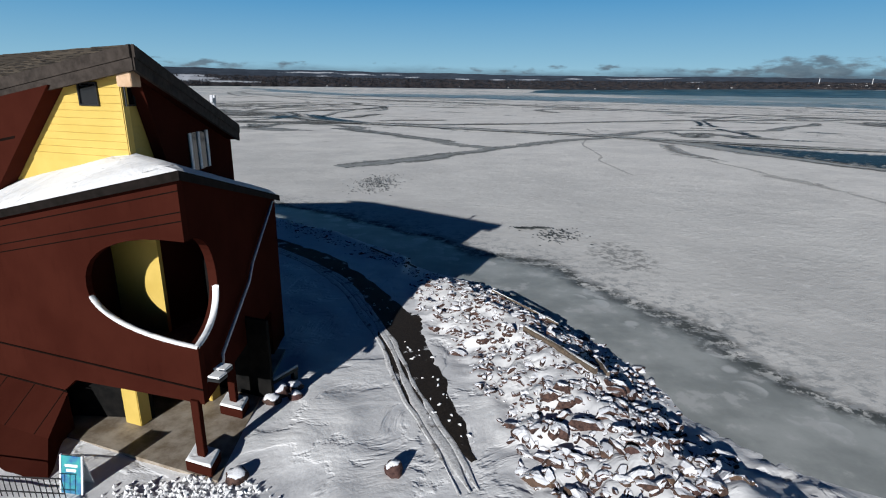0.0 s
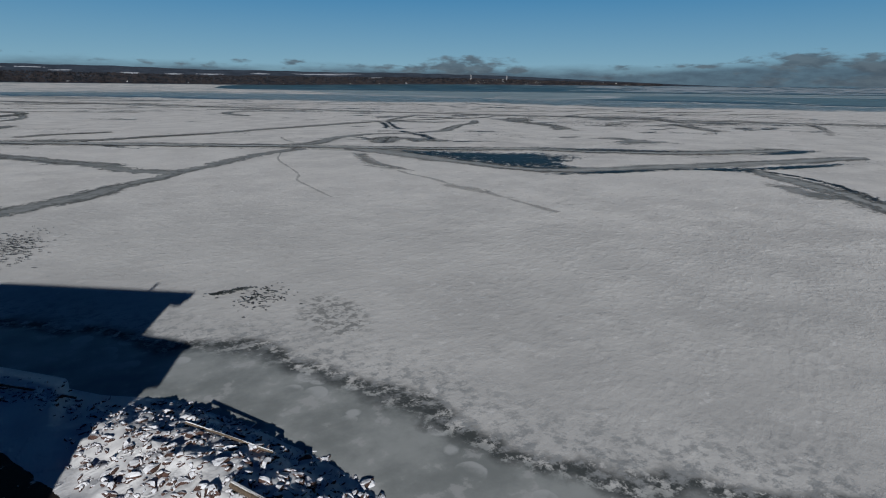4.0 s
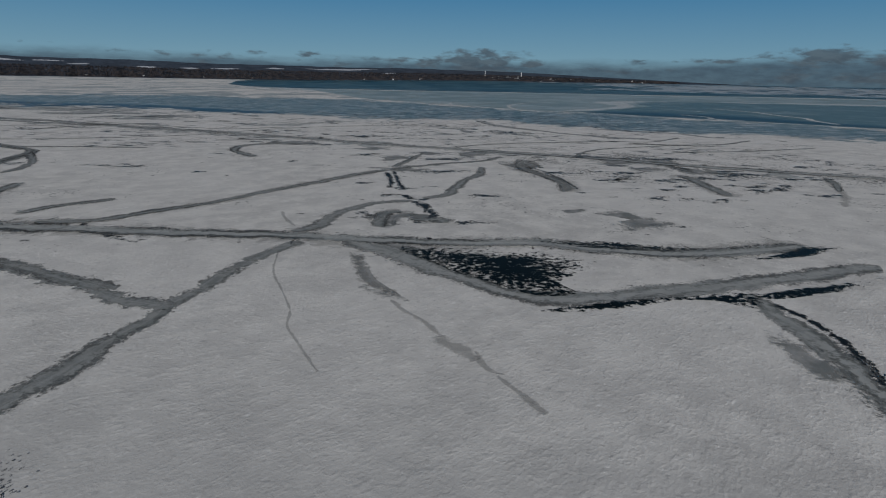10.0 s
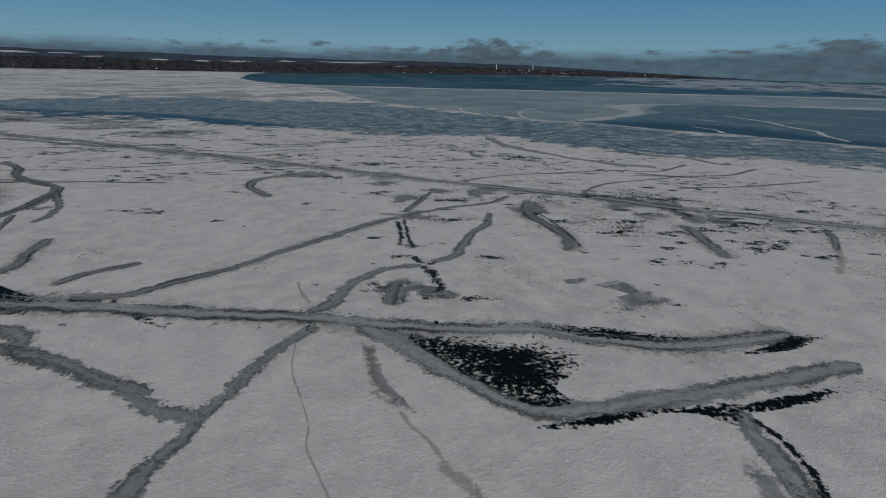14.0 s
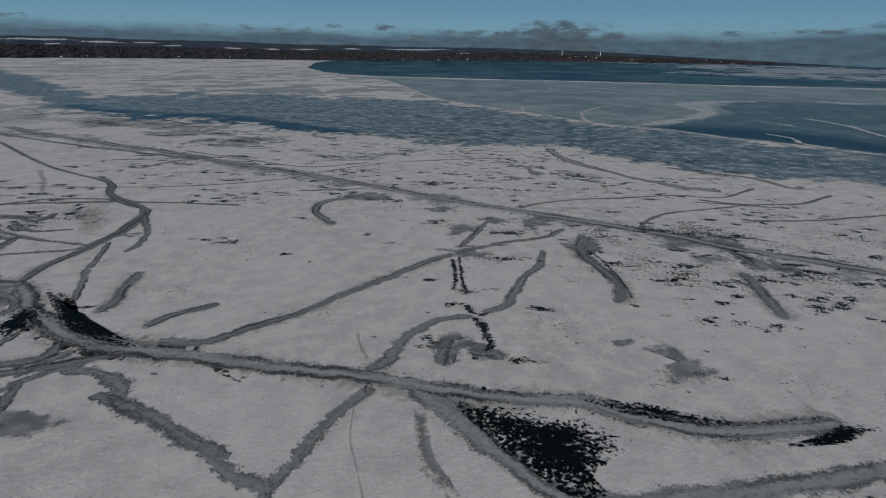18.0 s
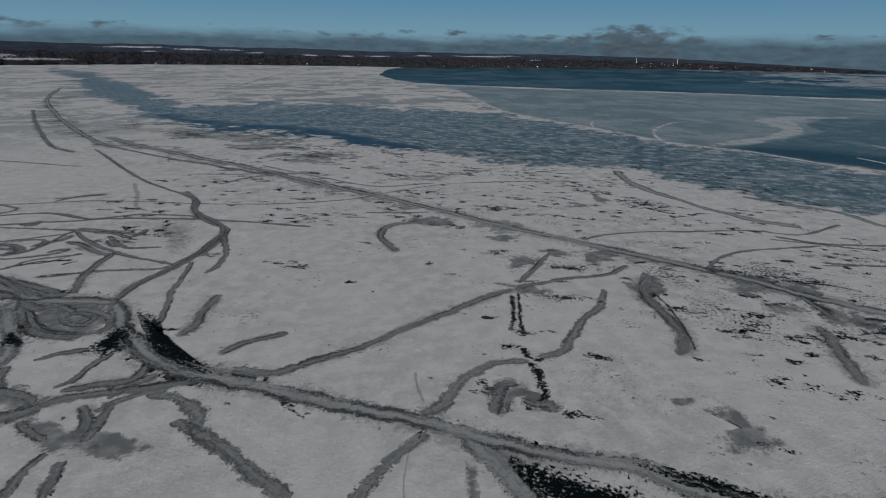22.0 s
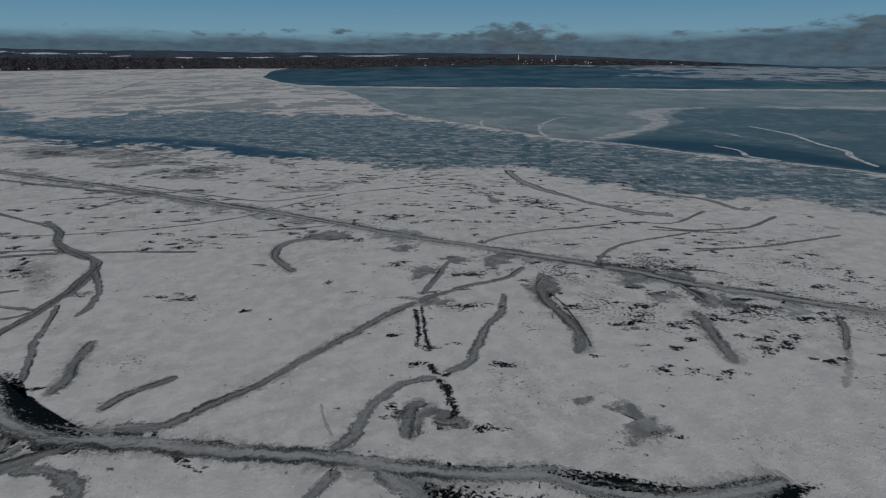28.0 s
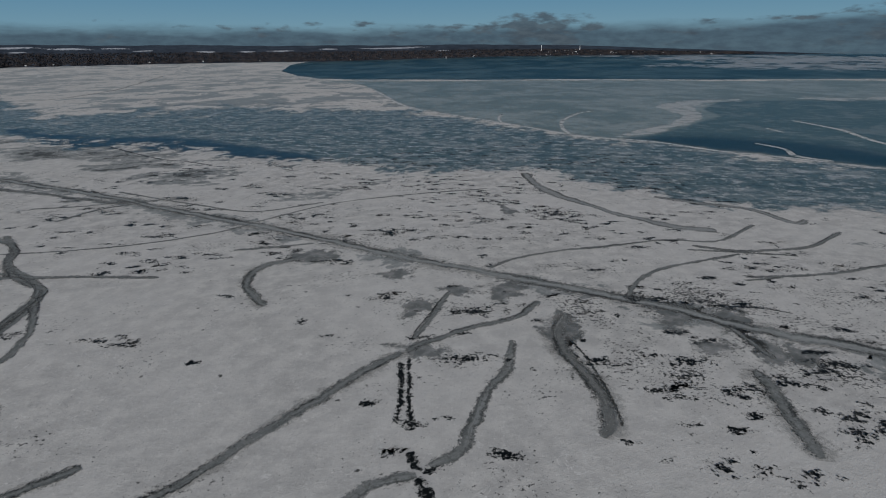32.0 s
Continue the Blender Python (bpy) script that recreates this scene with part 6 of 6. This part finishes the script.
# porch: posts on plinths, paved floor, inner walls
for s, nm in ((0.10, 0), (2.75, 1)):
    c = on_right(s, 0) + DV * 0.05 - NR * 0.16
    part("post", box(c - DV * 0.04 - EV * 0.12 + UP * 1.4, DV * 0.26, EV * 0.24, UP * 1.75, 0.012), brown_mat, house)
    part("plinth", box(c - DV * 0.34 - EV * 0.36 + UP * 0.55, DV * 0.86, EV * 0.72, UP * 0.85, 0.02), brown_mat, house)
    snow_slab("plinth_snow", [c - DV * 0.34 - EV * 0.36 + UP * 1.4, c + DV * 0.52 - EV * 0.36 + UP * 1.4, c + DV * 0.52 + EV * 0.36 + UP * 1.4, c - DV * 0.34 + EV * 0.36 + UP * 1.4], 0.06, house)
part("porch_floor", prism([on_front(-0.45, 1.1) + NF * 0.35, on_front(6.4, 1.1) + NF * 0.35, on_front(6.4, 1.1) - NF * 5, on_right(7, 1.1) + NR * 0.35, ], Vector(), -UP * 0.5), concrete_mat, house, "wet concrete with brown slush")
# screen and rear wall carry the porch's shade in their colour
part("porch_wall", prism([on_front(3.4, 1.1) - NF * 1.2, on_front(6.4, 1.1) - NF * 0.3, on_front(6.4, 3.3) - NF * 0.3, on_front(3.4, 3.3) - NF * 1.2], Vector(), -NF * 0.1), recess_shade_mat, house, "glazed porch screen, coloured dark for the shade inside")
part("porch_wall", prism([on_front(0.6, 1.1) - NF * 3.4, on_front(7, 1.1) - NF * 3.4, on_front(7, 3.9) - NF * 3.4, on_front(0.6, 3.9) - NF * 3.4], Vector(), -NF * 0.12), recess_shade_mat, house)
part("porch_wall", prism([on_right(6.6, 1.1), on_right(6.6, 1.1) - NR * 5, on_right(6.6, 3.9) - NR * 5, on_right(6.6, 3.9)], Vector(), EV * 0.12), brown_mat, house)
part("porch_ceiling", prism([on_front(0.3, 3.3) - NF * 0.29 - NR * 0.3, on_front(6.5, 3.2) - NF * 0.29, on_front(6.5, 3.2) - NF * 5, on_right(6.5, 3.3) - NR * 0.3], Vector(), UP * 0.1), brown_mat, house)
part("yellow_pier", box(on_front(3.35, 1.1) - NF * 0.75, DV * 0.62, -NF * 0.4, UP * 2.1, 0.02), yellow_mat, house, "yellow boarded pier")
part("yellow_pier", box(on_front(2.35, 1.1) - NF * 2.6, DV * 0.45, -NF * 0.4, UP * 2.2, 0.02), yellow_mat, house, "yellow boarded pier")
# sloping brown bulkhead beside the porch
bt0, bt1 = on_front(5.15, 2.3), on_front(15, 2.3)
bm0, bm1 = on_front(4.78, 1.5) + NF * 1.0, on_front(15, 1.5) + NF * 1.0
bb0, bb1 = on_front(3.35, 0.85) + NF * 2.15, on_front(15, 0.85) + NF * 2.15
bm_b = bmesh.new()
bq = [bm_b.verts.new(p) for p in (bt0, bm0, bb0, bt0 - UP * 1.7, bt1, bm1, bb1, bt1 - UP * 1.7)]
for f in ((0, 4, 5, 1), (1, 5, 6, 2), (2, 6, 7, 3), (3, 7, 4, 0), (0, 1, 2, 3), (7, 6, 5, 4)):
    bm_b.faces.new([bq[i] for i in f])
part("bulkhead", bm_b, brown_mat, house, "sloping brown boarded bulkhead")
bn = (bt1 - bt0).cross(bm0 - bt0).normalized()
bn = bn if bn.z > 0 else -bn
for i in range(8):
    s = 0.55 + i * 1.22
    p, q = bt0 + DV * (s - 0.4), bm0 + DV * s
    part("groove", prism([p, p + DV * 0.035, q + DV * 0.035, q], bn * 0.004, bn * 0.0008), groove_mat, house)
part("groove", prism([bt0 + UP * 0.03, bt1 + UP * 0.03, bt1 + UP * 0.08, bt0 + UP * 0.08], NF * 0.02, NF * 0.001), groove_mat, house)

# downpipe on the far corner, cranked half way
part("downpipe", tube([on_right(7.6, 6.9) + NR * 0.12, on_right(4.6, 5.45) + NR * 0.12, on_right(4.1, 5.0) + NR * 0.12, on_right(1.2, 3.9) + NR * 0.14, on_right(1.15, 3.3) + NR * 0.14], 0.05, 8), zinc_mat, house, "snow-dusted grey downpipe", True)
# twin floodlights at the corner
for k in (0, 1):
    lamp = tagged(new("floodlight"), "black floodlight capped with snow on the corner", "floodlight", group="corner floodlights")
    o = on_right(0.02 + 0.42 * k, 3.72) + NR * 0.12
    part("housing", box(o, EV * 0.34 + NR * 0.1, NR * 0.32 - UP * 0.06, UP * 0.1, 0.015), black_mat, lamp)
    part("bracket", tube([o + EV * 0.15, o + EV * 0.15 - NR * 0.13 - UP * 0.2], 0.02, 6), black_mat, lamp)
    part("snow_cap", box(o + UP * 0.1, EV * 0.34 + NR * 0.1, NR * 0.32 - UP * 0.06, UP * 0.06, 0.025), snow_mat, lamp)

# ---- things on the near shore ----
gzv = lambda x, y: float(ground_z(x, y)[0])
sign = tagged(new("sign_board"), "blue and teal sandwich board with white edges standing in snow", "sign board")
so = Vector((-9.6, 11.45, 1.0))
su_, sn_ = Vector((0.98, -0.12, 0)), Vector((-0.12, -0.98, 0))
lean = UP * 1.0 + sn_ * -0.22
teal_m = Mat("printed_panel")
teal_z = teal_m.noise(3.0, 4, 0.6)
teal = teal_m.done(teal_m.mix(teal_m.step(teal_z, 0.35, 0.65), (0.02, 0.09, 0.26), (0.03, 0.30, 0.28)), 0.4)
part("panel", box(so, su_ * 0.56, sn_ * -0.03, lean), teal, sign)
for x in (-0.045, 0.56):
    part("edge", box(so + su_ * x + sn_ * 0.01, su_ * 0.045, sn_ * -0.05, lean * 1.02), white_mat, sign)
for k, (z, w) in enumerate(((0.72, 0.36), (0.6, 0.28))):
    part("lettering", box(so + su_ * (0.28 - w / 2) + lean * z + sn_ * 0.004, su_ * w, sn_ * -0.003, lean * 0.07), white_mat, sign)
part("back_panel", box(so - sn_ * 0.45, su_ * 0.56, sn_ * -0.03, UP * 1.0 + sn_ * 0.22), white_mat, sign)

rack = tagged(new("steel_fence"), "low black steel fence of thin bars in the snow", "fence")
fo, fd = Vector((-9.3, 11.2, 1.05)), Vector((-0.98, 0.05, 0))
for z in (0.18, 0.62):
    part("rail", tube([fo + UP * z, fo + fd * 4 + UP * z], 0.018, 6), black_mat, rack)
for i in range(26):
    p = fo + fd * (i * 0.155)
    part("bar", tube([p + UP * 0.02, p + UP * 0.63 + fd * 0.03], 0.012, 5), black_mat, rack)

bench = tagged(new("timber_beam"), "dark timber beam capped with snow lying on a drift", "timber beam")
b0, b1 = Vector((-6.0, 16.3, 0)), Vector((-5.1, 17.3, 0))
b0.z, b1.z = gzv(b0.x, b0.y) + 0.22, gzv(b1.x, b1.y) + 0.32
bd = (b1 - b0)
bp = bd.cross(UP).normalized()
part("beam", box(b0 - bp * 0.1, bd, bp * 0.2, UP * 0.12, 0.01), wood_mat, bench)
part("snow_cap", box(b0 - bp * 0.1 + UP * 0.12, bd, bp * 0.2, UP * 0.07, 0.03), snow_mat, bench)
for k in (0.15, 0.85):
    part("block", box(b0 + bd * k - bp * 0.12 - UP * 0.4, bd.normalized() * 0.16, bp * 0.24, UP * 0.4, 0.01), wood_mat, bench)


def snow_lump(x, y, r, h, label, seed):
    bm = bmesh.new()
    bmesh.ops.create_icosphere(bm, subdivisions=3, radius=1)
    for v in bm.verts:
        k = 1 + 0.28 * noise.noise(v.co * 1.6 + Vector((seed, 0, 0))) + 0.1 * noise.noise(v.co * 5)
        v.co = Vector((v.co.x * r * k, v.co.y * r * k, v.co.z * h * k))
    ob = part("snowy_stone", bm, stone_mat, None, "", True)
    ob.location = (x, y, gzv(x, y) + h * 0.25)
    return tagged(ob, label, "stone", group="snow-capped stones")


for i, (x, y, r, h) in enumerate(((-1.2, 12.35, 0.26, 0.3), (-5.35, 12.05, 0.3, 0.2), (-5.4, 16.2, 0.36, 0.28), (-5.0, 16.5, 0.3, 0.24), (-4.8, 15.9, 0.24, 0.18), (-5.5, 15.7, 0.3, 0.22))):
    snow_lump(x, y, r, h, "rounded stone under a thick cap of snow", i * 3.3)

# ploughed snow crumbs by the plinth
cv, cf = [], []
for i in range(420):
    x, y = rng.normal(-6.4, 0.9), rng.normal(11.35, 0.28)
    size = rng.uniform(0.03, 0.10)
    k = len(cv)
    m4 = pose(x, y, gzv(x, y) + size * 0.4, rng.uniform(0, 90), rng.uniform(0, 90), 0) @ Matrix.Scale(size, 4)
    cv += [m4 @ Vector(c) for c in ((1, 0, 0), (-1, 0, 0), (0, 1, 0), (0, -1, 0), (0, 0, 1), (0, 0, -1))]
    cf += [[k + j for j in t] for t in ((0, 2, 4), (2, 1, 4), (1, 3, 4), (3, 0, 4), (2, 0, 5), (1, 2, 5), (3, 1, 5), (0, 3, 5))]
tagged(new("snow_crumbs", mesh("snow_crumbs", cv, cf, snow_mat)), "crumbled ploughed snow beside the porch plinth", "snow crumbs", kind="stuff")

# driftwood on the rubble
for (x0, y0), (x1, y1), w in (((3.5, 20.5), (5.4, 16.8), 0.12), ((5.9, 18.3), (5.85, 16.8), 0.08), ((2.6, 25.6), (5.3, 22.4), 0.05), ((-4.5, 33.2), (-1.5, 31.5), 0.06)):
    log = tagged(new("driftwood"), "weathered driftwood log lying on the snowy stones", "driftwood", group="driftwood logs")
    a, b = Vector((x0, y0, gzv(x0, y0) + 0.22)), Vector((x1, y1, gzv(x1, y1) + 0.22))
    mid = (a + b) / 2 + UP * 0.03
    part("log", tube([a, a.lerp(mid, 0.5), mid, mid.lerp(b, 0.5), b], w, 8), wood_mat, log)
    c = b - a
    part("snow_cap", box(a + UP * w * 0.8 - c.cross(UP).normalized() * w * 0.6, c, c.cross(UP).normalized() * w * 0.9, UP * 0.04, 0.015), snow_mat, log)
